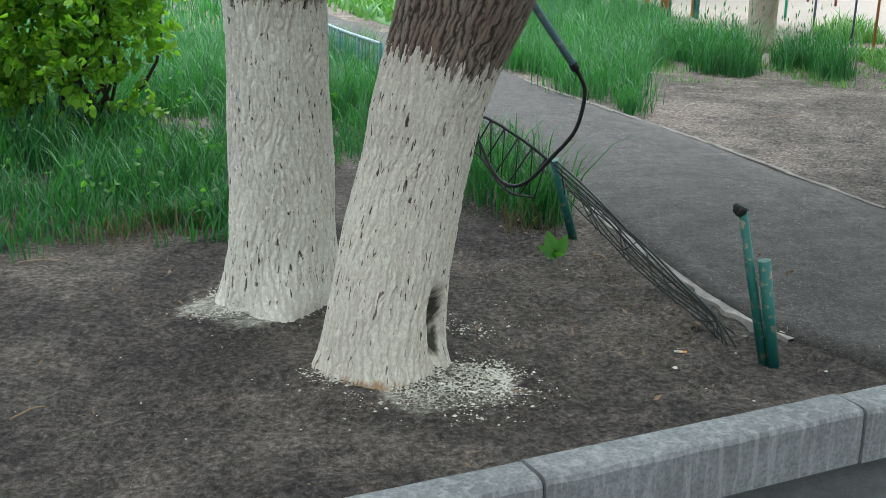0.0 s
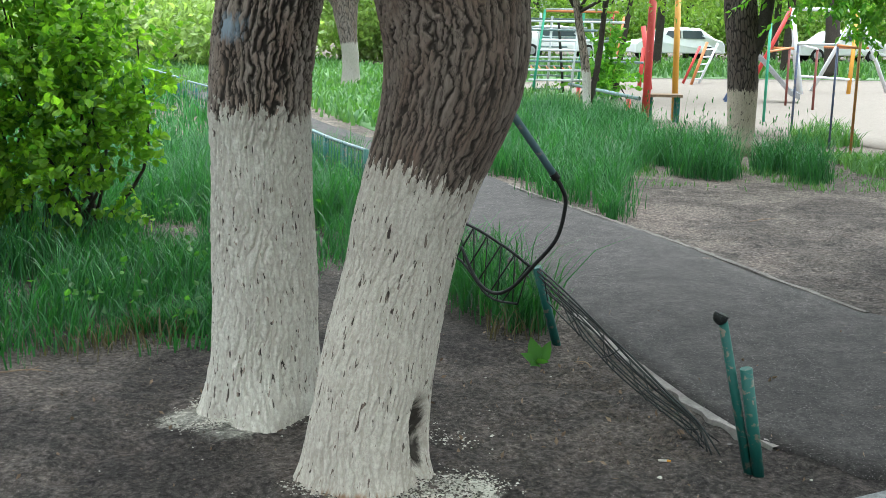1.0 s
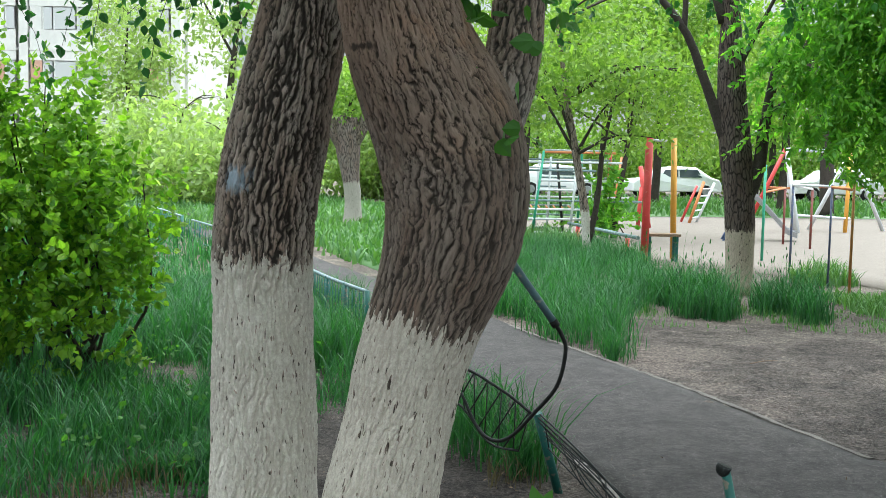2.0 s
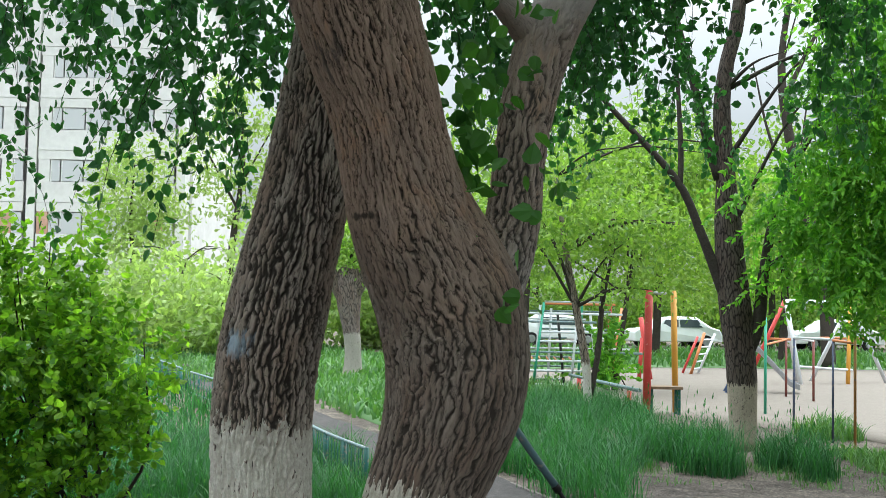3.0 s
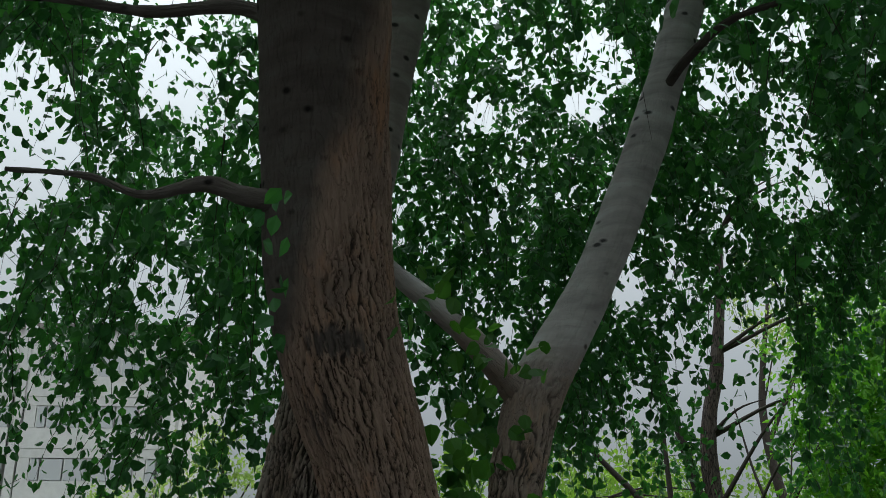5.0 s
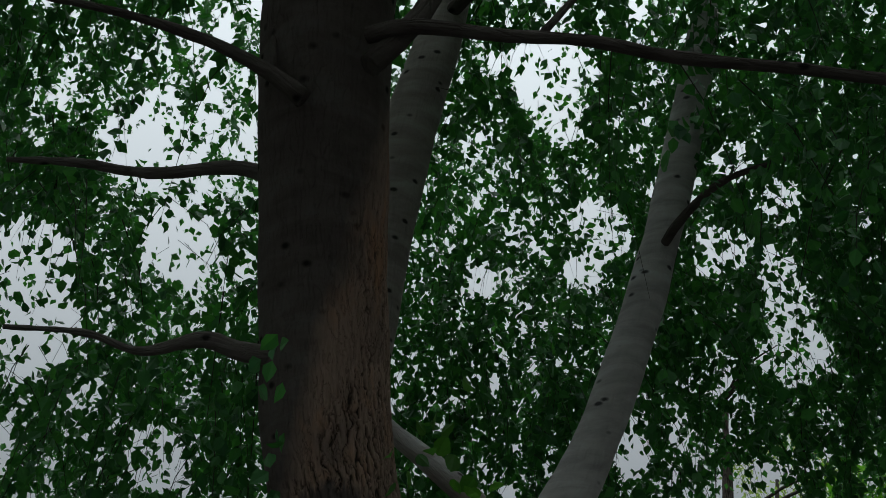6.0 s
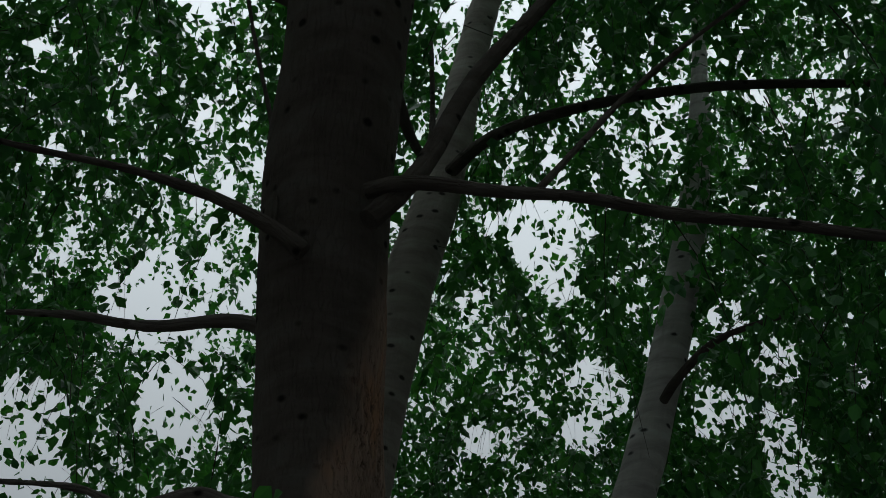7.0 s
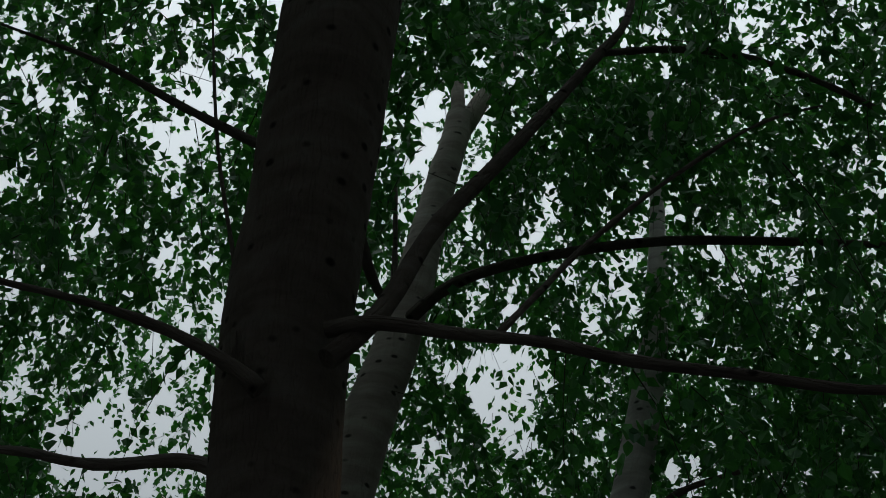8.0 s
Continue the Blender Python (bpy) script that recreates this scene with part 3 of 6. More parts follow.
def ground_sheet():
    fine_x, fine_y = np.linspace(-4.2, 4.2, 211), np.linspace(2.0, 9.5, 189)
    xs = np.concatenate([[-3000, -600, -150, -60, -30, -20], np.arange(-13, -4.2, 0.2), fine_x, np.arange(4.4, 13, 0.2), [20, 30, 60, 150, 600, 3000]])
    ys = np.concatenate([[-3000, -600, -100, -30, -12], np.arange(-5, 2.0, 0.1), fine_y, [11, 14, 20, 30, 60, 150, 600, 3000]])
    gx, gy = np.meshgrid(xs, ys)
    p = np.stack([gx.ravel(), gy.ravel(), np.zeros(gx.size)], 1)
    near = np.clip((4.2 - np.abs(p[:, 0])) / 0.6, 0, 1) * np.clip((p[:, 1] - 2.0) / 0.8, 0, 1) * np.clip((9.5 - p[:, 1]) / 1.0, 0, 1)
    h = 0.030 * (lattice(p * 2.1, 3) - 0.5) + 0.024 * (lattice(p * 7.5, 5) - 0.5) + 0.016 * (lattice(p * 19, 6) - 0.5)
    p[:, 2] = h * near - 0.012
    # the soil banks up a little round the two trunks
    for cx, cy in ((-0.64, 4.17), (-0.18, 3.5)):
        p[:, 2] += 0.05 * np.exp(-((p[:, 0] - cx) ** 2 + (p[:, 1] - cy) ** 2) / 0.14)
    # the roadway lies lower, in front of the kerb
    side = (p[:, 1] - 2.60 - 0.456 * p[:, 0])
    p[:, 2] = np.where(side < 0.06, -0.26, p[:, 2])
    w = len(xs)
    i = (np.arange(len(ys) - 1)[:, None] * w + np.arange(w - 1)[None]).ravel()
    f = np.stack([i, i + 1, i + w + 1, i + w], 1)
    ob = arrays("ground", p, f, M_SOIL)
    return tagged(ob, "bare dark trodden soil with pale dusty patches", "soil", kind="structure")


ground_sheet()


def strip(name, near, far, material, z, label, category, thick=0.05, rows=60, cols=10, rough=0.006, seed=1):
    """A paved or strewn sheet between two edge lines, with a real edge."""
    a = spline([(x, y, 0, 0) for x, y in near], rows)[:, :2]
    b = spline([(x, y, 0, 0) for x, y in far], rows)[:, :2]
    s = np.linspace(0, 1, cols)
    g = a[:, None] * (1 - s)[None, :, None] + b[:, None] * s[None, :, None]
    p = np.concatenate([g, np.zeros((rows, cols, 1))], 2).reshape(-1, 3)
    p[:, :2] += (0.03 * (np.stack([lattice(p * 5, seed), lattice(p * 5, seed + 9)], 1) - 0.5)) * (1 if rough else 0)
    p[:, 2] = z + rough * 2 * (lattice(p * 6, seed + 1) - 0.5) + rough * 3 * (lattice(p * 1.3, seed + 2) - 0.5)
    i = (np.arange(rows - 1)[:, None] * cols + np.arange(cols - 1)[None]).ravel()
    f = [np.stack([i, i + 1, i + cols + 1, i + cols], 1)]
    rim = np.concatenate([np.arange(cols), np.arange(1, rows) * cols + cols - 1, (rows - 1) * cols + np.arange(cols - 2, -1, -1), np.arange(rows - 2, 0, -1) * cols])
    low = p[rim].copy()
    low[:, 2] -= thick
    n = len(p)
    k = np.arange(len(rim))
    m = (k + 1) % len(rim)
    f.append(np.stack([rim[k], n + k, n + m, rim[m]], 1))
    ob = arrays(name, np.vstack([p, low]), np.vstack(f), material)
    return tagged(ob, label, category, kind="structure")


NEAR_EDGE = [(6.0, 5.0), (3.4, 3.98), (2.1, 3.62), (1.42, 3.66), (1.15, 4.22), (0.97, 4.9), (0.74, 6.0), (0.35, 7.8), (-0.4, 10.2), (-1.5, 13.6), (-3.6, 19), (-6.6, 26), (-12, 38)]
FAR_EDGE = [(6.6, 6.4), (4.0, 5.6), (2.9, 5.5), (2.41, 5.80), (2.2, 6.42), (1.81, 7.6), (1.4, 8.65), (0.82, 10.2), (-0.1, 12.9), (-1.2, 15.4), (-2.9, 20), (-5.6, 27), (-10.6, 39)]
strip("path", NEAR_EDGE, FAR_EDGE, M_ASPHALT, 0.012, "worn grey asphalt footpath dusted with soil", "path", 0.05, 90, 14)
strip("road", [(-30, -11.5), (0, 2.57), (8, 6.33), (30, 16.7)], [(-30, -22), (6, -6), (14, -2), (40, 8)], M_ROAD, -0.13, "grey asphalt roadway below the kerb", "road", 0.05, 30, 8, 0.003)
strip("playground_sand", [(1.9, 22.2), (2.9, 17.6), (4.3, 16.6), (5.6, 15.0), (7.0, 13.2), (14, 12.5), (30, 13)], [(1.9, 27.5), (4.0, 31), (6, 32), (9, 32.5), (12, 33), (18, 33), (34, 33)], M_SAND, 0.008, "pale trodden sand of a playground", "sand", 0.04, 40, 12)
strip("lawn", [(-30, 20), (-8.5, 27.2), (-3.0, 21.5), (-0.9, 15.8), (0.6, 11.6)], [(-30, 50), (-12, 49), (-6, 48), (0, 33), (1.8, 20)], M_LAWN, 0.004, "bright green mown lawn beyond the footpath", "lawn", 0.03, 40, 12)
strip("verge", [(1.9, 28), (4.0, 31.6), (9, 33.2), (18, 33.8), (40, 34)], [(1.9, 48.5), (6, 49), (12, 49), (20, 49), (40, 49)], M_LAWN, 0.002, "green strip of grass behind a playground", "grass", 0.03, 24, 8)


def kerb():
    k = thing("kerb", (0.22, 2.66, 0), "grey concrete kerb with rounded edge and open joints", "kerb", kind="structure")
    turn = math.atan(0.470)
    length = 1.148
    bm = bmesh.new()
    half = length / 2 - 0.004
    prof = [(0.0, -0.20), (0.0, 0.030), (0.008, 0.044), (0.028, 0.054), (0.125, 0.056), (0.144, 0.050), (0.152, 0.036), (0.158, -0.20)]
    cuts = 9
    rows = [[bm.verts.new((-half + 2 * half * c / cuts, -w, h + 0.003 * math.sin(3.1 * c + 5 * w))) for w, h in prof] for c in range(cuts + 1)]
    for r, s in zip(rows, rows[1:]):
        for j in range(len(prof) - 1):
            bm.faces.new((r[j], r[j + 1], s[j + 1], s[j]))
    bm.faces.new(rows[0])
    bm.faces.new(list(reversed(rows[-1])))
    bmesh.ops.recalc_face_normals(bm, faces=bm.faces)
    me = bpy.data.meshes.new("kerbstone")
    bm.to_mesh(me)
    bm.free()
    me.materials.append(M_KERB)
    r = random.Random(3)
    for i in range(-7, 9):
        ob = new("kerbstone", me)
        ob.parent = k
        d = (i + 0.5) * length
        ob.location = (d * math.cos(turn), d * math.sin(turn) + 0.105, r.uniform(-0.004, 0.006))
        ob.rotation_euler = (r.uniform(-0.012, 0.012), r.uniform(-0.003, 0.003), turn + r.uniform(-0.006, 0.006))


kerb()


def edging():
    """Cement edging along both sides of the footpath, broken into lengths."""
    r = random.Random(8)
    e = thing("path_edging", (0.97, 4.9, 0), "broken pale cement edging of the footpath", "edging", kind="structure")
    lines = [(spline([(x, y, 0, 0) for x, y in NEAR_EDGE[3:9]], 400), 0.055, 0.009, (12, 130), M_CEMENT),
             (spline([(x, y, 0, 0) for x, y in FAR_EDGE[3:9]], 400), 0.026, 0.020, (0, 330), M_EDGE)]
    for c, wide, high, (lo, hi), stuff in lines:
        k = lo
        while k < hi - 8:
            n = r.randint(14, 40)
            seg = c[k:min(k + n, hi)]
            if len(seg) > 5:
                vs, q = [], seg[::4]
                t = np.gradient(q[:, :2], axis=0)
                t /= np.linalg.norm(t, axis=1, keepdims=True)
                s = np.stack([-t[:, 1], t[:, 0]], 1)
                for j in range(len(q)):
                    a = wide * r.uniform(0.45, 1.3)
                    b = wide * r.uniform(0.45, 1.3)
                    h = high * r.uniform(0.75, 1.1)
                    for off, z in ((-a, -0.03), (-a * 0.85, h * 0.8), (0, h), (b * 0.8, h * 0.85), (b, -0.03)):
                        vs.append((q[j, 0] + s[j, 0] * off, q[j, 1] + s[j, 1] * off, z))
                fs = [(j * 5 + m, j * 5 + m + 1, j * 5 + 6 + m, j * 5 + 5 + m) for j in range(len(q) - 1) for m in range(4)]
                arrays("edging_piece", vs, fs, stuff, e, smooth=False)
            k += n - 5


edging()


def crumbs(name, spots, material, label, category, size=(0.004, 0.014), seed=2, clumped=0.0):
    """Loose bits strewn on the soil: small faceted lumps."""
    r = np.random.default_rng(seed)
    pts = np.vstack([np.stack([r.normal(x, sx, n), r.normal(y, sy, n), np.zeros(n)], 1) for x, y, sx, sy, n in spots])
    pts = pts[pts[:, 1] > 2.80 + 0.47 * pts[:, 0]]
    if clumped:
        pts = pts[lattice(pts * 11, 14) * 0.6 + lattice(pts * 27, 15) * 0.4 > clumped]
    pts[:, 2] = 0.055 * np.maximum(np.exp(-((pts[:, 0] + 0.64) ** 2 + (pts[:, 1] - 4.17) ** 2) / 0.14), np.exp(-((pts[:, 0] + 0.18) ** 2 + (pts[:, 1] - 3.5) ** 2) / 0.14)) - 0.004
    n = len(pts)
    base = np.array([(1, 0, 0), (0.2, 0.9, 0.1), (-0.9, 0.3, 0), (-0.3, -0.9, 0.1), (0.1, 0, 0.55)])
    s = r.uniform(*size, n) * np.where(r.random(n) < 0.06, 1.8, 1.0)
    turn = r.uniform(0, 6.28, n)
    rot = np.stack([np.stack([np.cos(turn), -np.sin(turn), turn * 0], 1), np.stack([np.sin(turn), np.cos(turn), turn * 0], 1), np.stack([turn * 0, turn * 0, turn * 0 + 1], 1)], 1)
    v = np.einsum("nij,kj->nki", rot, base) * (s[:, None] * r.uniform(0.6, 1.3, (n, 5)))[:, :, None] + pts[:, None]
    f = np.array([(0, 1, 4), (1, 2, 4), (2, 3, 4), (3, 0, 4)])
    ob = arrays(name, v.reshape(-1, 3), ((np.arange(n) * 5)[:, None, None] + f[None]).reshape(-1, 3), material, smooth=False)
    return tagged(ob, label, category, kind="stuff")


crumbs("lime_crumbs", [(-0.72, 3.965, 0.13, 0.03, 900), (-0.90, 4.06, 0.045, 0.07, 700), (-0.12, 3.27, 0.10, 0.04, 700), (0.12, 3.35, 0.09, 0.08, 1300), (0.2, 3.42, 0.03, 0.06, 600), (-0.36, 3.36, 0.06, 0.05, 260), (-0.02, 3.2, 0.13, 0.08, 320), (0.05, 3.9, 0.12, 0.08, 260), (-0.2, 3.5, 0.9, 0.5, 130)],
       M_CHIP, "white lime and bark crumbs fallen round the trunks", "crumbs", (0.0012, 0.0058), 2, 0.44)
crumbs("bark_flakes", [(-0.72, 3.955, 0.14, 0.04, 60), (-0.36, 3.36, 0.07, 0.05, 40), (0.10, 3.38, 0.10, 0.08, 60), (-0.06, 3.22, 0.14, 0.06, 40), (0.06, 3.9, 0.12, 0.08, 40), (-0.3, 3.6, 0.9, 0.5, 40)],
       M_CHIP, "larger flakes of whitewashed bark on the soil", "bark flakes", (0.003, 0.008), 9)
crumbs("soil_crumbs", [(-0.1, 3.5, 1.0, 0.55, 8000), (0.6, 4.3, 0.35, 0.4, 2600), (-0.1, 3.25, 0.35, 0.15, 3000), (-1.3, 4.4, 0.5, 0.4, 2500), (3.2, 8.6, 1.2, 1.2, 1500), (0.78, 4.25, 0.10, 0.30, 2600), (0.95, 3.9, 0.08, 0.2, 1400)],
       M_PEBBLE, "small dark clods and pebbles on the soil", "pebbles", (0.0018, 0.0075), 6, 0.42)
crumbs("path_grit", [(1.5, 5.5, 0.35, 0.9, 500), (1.8, 6.9, 0.4, 0.6, 300)], M_CEMENT, "small pale grit on the asphalt", "grit", (0.003, 0.007), 7)

# ---- the two whitewashed poplars ----
def eased_step(a, lo, hi):
    t = np.clip((a - lo) / (hi - lo), 0, 1)
    return t * t * (3 - 2 * t)


def furrowed(rough, smooth_at, flare=0.0, cavity=None, ridges=34, gape=0.30, slant=5.0, side=0.0, mid=0.0, coarse=0.0):
    """Bark ridges that part and join again: two slanting sets of wandering, broken furrows and finer cracks between."""
    def shape(v, out, b):
        turn = np.arctan2(b[:, 1], b[:, 0]) / (2 * np.pi)

        def furrows(count, lean, width, seed, broken):
            wander = 1.3 * (lattice(b * np.array([9, 9, 5.0]), seed) - 0.5) + 1.0 * (lattice(b * np.array([24, 24, 14.0]), seed + 1) - 0.5)
            wander += 0.55 * (lattice(b * np.array([60, 60, 34.0]), seed + 2) - 0.5) + 0.25 * (lattice(b * np.array([130, 130, 80.0]), seed + 3) - 0.5)
            u = turn * count + lean * b[:, 2] + wander
            off = np.abs(u - np.floor(u + 0.5))
            there = eased_step(0.65 * lattice(b * np.array([22, 22, 7.0]), seed + 4) + 0.35 * lattice(b * np.array([50, 50, 22.0]), seed + 5), broken - 0.07, broken + 0.10)
            return 1 - there * (1 - eased_step(off, 0.02, width * (1 + coarse * (1 - eased_step(v[:, 2], 1.35, 1.85))) * (0.5 + lattice(b * np.array([30, 30, 12.0]), seed + 6))))

        relief = np.minimum(furrows(ridges, slant, gape, 30, 0.40), furrows(ridges, -slant, gape, 40, 0.44))
        relief = np.minimum(relief, 0.35 + 0.65 * furrows(ridges * 2, slant * 0.5, gape, 50, 0.45))
        relief = relief * (0.86 + 0.28 * (lattice(b * np.array([90, 90, 22.0]), 60) - 0.5))
        worn = eased_step(v[:, 2] - side * (v[:, 0] - mid) + 0.5 * (lattice(v * 4, 19) - 0.5), smooth_at - 0.15, smooth_at + 0.2)
        relief = relief + worn * (1 - relief)
        amp = rough * np.clip(0.45 + 1.4 * (v[:, 2] - 0.95), 0.45, 1)
        d = amp * (relief - 0.75) + 0.0035 * (lattice(b * np.array([150, 150, 30]), 21) - 0.5)
        d += 0.016 * (lattice(v * np.array([4.5, 4.5, 3.2]), 2) - 0.5) + 0.006 * (lattice(v * np.array([13, 13, 8]), 3) - 0.5)
        if flare:
            a = np.arctan2(out[:, 1], out[:, 0])
            low = np.clip(1 - v[:, 2] / 0.30, 0, 1.3) ** 2
            d += flare * low * (0.45 + 0.35 * np.sin(4 * a + 1.0) + 0.5 * (lattice(v * 9, 8) - 0.3))
        if cavity:
            (cx, cy, cz), (sx, sy, sz), deep = cavity
            d -= deep * np.exp(-(((v[:, 0] - cx) / sx) ** 2 + ((v[:, 1] - cy) / sy) ** 2 + ((v[:, 2] - cz) / sz) ** 2) ** 2)
        return d, relief
    return shape


poplar = thing("poplar_tree", (-0.64, 4.17, 0), "tall poplar with straight whitewashed trunk and furrowed dark bark", "tree", "poplars by the kerb")
bent = thing("poplar_tree", (-0.20, 3.5, 0), "leaning poplar with whitewashed base, a hollow and a bulging elbow", "tree", "poplars by the kerb")

TRUNK_LEFT = [(-0.64, 4.17, -0.06, 0.225), (-0.64, 4.17, 0.13, 0.216), (-0.64, 4.2, 0.53, 0.204), (-0.65, 4.2, 0.95, 0.192), (-0.64, 4.2, 1.35, 0.194), (-0.595, 4.2, 1.66, 0.192),
              (-0.54, 4.2, 1.91, 0.184), (-0.48, 4.2, 2.2, 0.172), (-0.40, 4.2, 2.73, 0.157), (-0.29, 4.15, 3.48, 0.125), (-0.18, 4.1, 4.2, 0.118), (-0.04, 4.1, 4.9, 0.118),
              (0.04, 4.1, 5.21, 0.11), (0.24, 4.1, 6.34, 0.085), (0.385, 4.1, 7.1, 0.082)]
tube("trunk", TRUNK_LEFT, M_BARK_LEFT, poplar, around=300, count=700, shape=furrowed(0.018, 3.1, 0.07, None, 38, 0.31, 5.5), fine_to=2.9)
tube("limb", [(0.37, 4.1, 7.0, 0.05), (0.37, 4.1, 7.5, 0.042), (0.364, 4.1, 8.5, 0.03), (0.4, 4.0, 9.6, 0.012)], M_PALELIMB, poplar, around=12, count=16)
tube("limb", [(0.38, 4.1, 6.95, 0.065), (0.50, 4.1, 7.25, 0.06), (0.64, 4.1, 7.6, 0.045), (0.85, 4.2, 8.4, 0.03), (1.0, 4.2, 9.4, 0.012)], M_PALELIMB, poplar, around=12, count=16)
tube("limb", [(0.03, 4.08, 5.24, 0.040), (0.12, 4.0, 5.32, 0.036), (0.30, 3.85, 5.39, 0.031), (0.56, 3.7, 5.39, 0.028), (0.94, 3.6, 5.42, 0.026), (1.39, 3.6, 5.51, 0.025), (1.96, 3.6, 5.54, 0.022), (2.53, 3.6, 5.55, 0.017), (3.2, 3.7, 5.7, 0.01)], M_LIMB, poplar, around=10, count=34)

TRUNK_BENT = [(-0.205, 3.5, -0.06, 0.20), (-0.20, 3.5, 0.10, 0.203), (-0.16, 3.55, 0.42, 0.194), (-0.09, 3.6, 0.72, 0.184), (-0.04, 3.6, 0.99, 0.182), (0.035, 3.6, 1.20, 0.206), (0.085, 3.6, 1.38, 0.234),
              (0.08, 3.6, 1.62, 0.248), (-0.06, 3.52, 1.90, 0.210), (-0.12, 3.46, 2.10, 0.188), (-0.17, 3.38, 2.33, 0.175), (-0.25, 3.30, 2.54, 0.188), (-0.31, 3.2, 2.85, 0.197),
              (-0.33, 3.0, 3.28, 0.20), (-0.32, 2.60, 3.86, 0.198), (-0.28, 2.38, 4.15, 0.190), (-0.23, 2.10, 4.53, 0.190), (-0.20, 1.95, 4.80, 0.19), (-0.10, 1.6, 5.4, 0.16),
              (0.0, 1.25, 6.2, 0.12), (0.1, 0.95, 7.2, 0.07), (0.15, 0.8, 8.4, 0.03)]
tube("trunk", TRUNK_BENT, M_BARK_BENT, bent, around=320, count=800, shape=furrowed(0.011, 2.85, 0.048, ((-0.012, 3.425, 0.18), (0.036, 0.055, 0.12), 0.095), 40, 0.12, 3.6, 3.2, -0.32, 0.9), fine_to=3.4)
tube("stem", [(0.08, 3.58, 1.42, 0.10), (0.20, 3.65, 1.69, 0.098), (0.27, 3.75, 1.93, 0.093), (0.30, 3.8, 2.19, 0.092), (0.35, 3.87, 2.5, 0.102), (0.45, 3.95, 2.76, 0.10), (0.57, 4.0, 2.97, 0.092), (0.72, 4.05, 3.29, 0.083),
              (0.91, 4.1, 3.78, 0.082), (1.1, 4.2, 4.35, 0.080), (1.31, 4.25, 5.11, 0.076), (1.5, 4.3, 6.0, 0.055), (1.65, 4.3, 7.2, 0.03), (1.7, 4.3, 8.2, 0.012)], M_STEM, bent, "second stem with grey bark forking from the elbow", around=130, count=420, shape=furrowed(0.010, 2.55, 0.0, None, 18, 0.26, 5.0), fine_to=2.9)
def bough(points, material=M_LIMB):
    tube("limb", points, material, bent, around=12, count=28, shape=lambda v, out, b: 0.006 * (lattice(v * np.array([24, 24, 14]), 5) - 0.5))


SIDE_BOUGH = [(0.40, 3.93, 2.55, 0.058), (0.32, 3.88, 2.65, 0.056), (0.22, 3.8, 2.75, 0.050), (0.12, 3.75, 2.84, 0.045), (-0.01, 3.7, 2.94, 0.040), (-0.2, 3.65, 3.1, 0.030), (-0.5, 3.6, 3.5, 0.018)]
LEVEL_BOUGH = [(-0.18, 2.40, 3.73, 0.027), (-0.05, 2.36, 3.73, 0.024), (0.21, 2.36, 3.70, 0.020), (0.45, 2.38, 3.70, 0.017), (0.68, 2.38, 3.645, 0.019), (1.0, 2.38, 3.61, 0.017), (1.41, 2.38, 3.57, 0.016), (2.0, 2.3, 3.6, 0.010)]
RISING_BOUGH = [(-0.17, 2.40, 3.62, 0.034), (-0.02, 2.43, 3.85, 0.031), (0.14, 2.48, 4.29, 0.031), (0.41, 2.53, 4.77, 0.026), (0.79, 2.58, 5.46, 0.023), (1.02, 2.63, 5.94, 0.018), (1.2, 2.7, 6.8, 0.008)]
RISING_FORK = [(0.86, 2.6, 5.58, 0.016), (1.2, 2.65, 5.72, 0.017), (1.51, 2.68, 5.74, 0.017), (1.8, 2.68, 5.59, 0.014), (2.06, 2.68, 5.36, 0.012)]
ROAD_BOUGH = [(-0.36, 2.5, 3.58, 0.030), (-0.45, 2.48, 3.65, 0.023), (-0.64, 2.48, 3.77, 0.018), (-0.92, 2.48, 3.88, 0.013), (-1.19, 2.48, 3.95, 0.011), (-1.6, 2.4, 4.0, 0.006)]
UPPER_BOUGH = [(-0.35, 2.4, 4.5, 0.022), (-0.5, 2.45, 4.65, 0.019), (-0.79, 2.48, 4.88, 0.017), (-1.15, 2.48, 5.14, 0.012), (-1.6, 2.5, 5.4, 0.006)]
LOW_BOUGH = [(-0.45, 3.02, 3.02, 0.034), (-0.55, 3.0, 3.02, 0.029), (-0.68, 3.0, 3.06, 0.025), (-0.86, 3.0, 3.02, 0.014), (-1.03, 3.0, 3.08, 0.011), (-1.28, 3.0, 3.1, 0.007)]
MID_BOUGH = [(-0.45, 2.9, 3.55, 0.030), (-0.62, 2.95, 3.65, 0.024), (-0.91, 3.0, 3.66, 0.019), (-1.16, 3.0, 3.7, 0.015), (-1.39, 3.0, 3.71, 0.011)]
BACK_BOUGH = [(-0.14, 2.4, 4.3, 0.022), (-0.08, 2.7, 4.3, 0.020), (-0.02, 3.0, 4.45, 0.018), (0.01, 3.3, 4.9, 0.014), (0.0, 3.4, 5.6, 0.010)]
SHORT_BOUGH = [(0.98, 4.12, 4.0, 0.022), (1.08, 4.0, 4.12, 0.020), (1.25, 3.9, 4.25, 0.016), (1.5, 3.8, 4.3, 0.010)]
SLANTING_BOUGH = [(0.31, 2.37, 3.71, 0.011), (0.46, 2.45, 3.97, 0.010), (0.65, 2.5, 4.26, 0.010), (0.97, 2.5, 4.61, 0.009), (1.38, 2.5, 4.98, 0.007), (1.8, 2.6, 5.3, 0.004)]
UPRIGHT_SHOOT = [(-0.45, 2.48, 3.66, 0.009), (-0.48, 2.48, 3.99, 0.008), (-0.64, 2.48, 4.69, 0.007), (-0.80, 2.48, 5.64, 0.004)]
bough(SIDE_BOUGH, M_STEM)
bough(SLANTING_BOUGH)
bough(UPRIGHT_SHOOT)
bough(LEVEL_BOUGH)
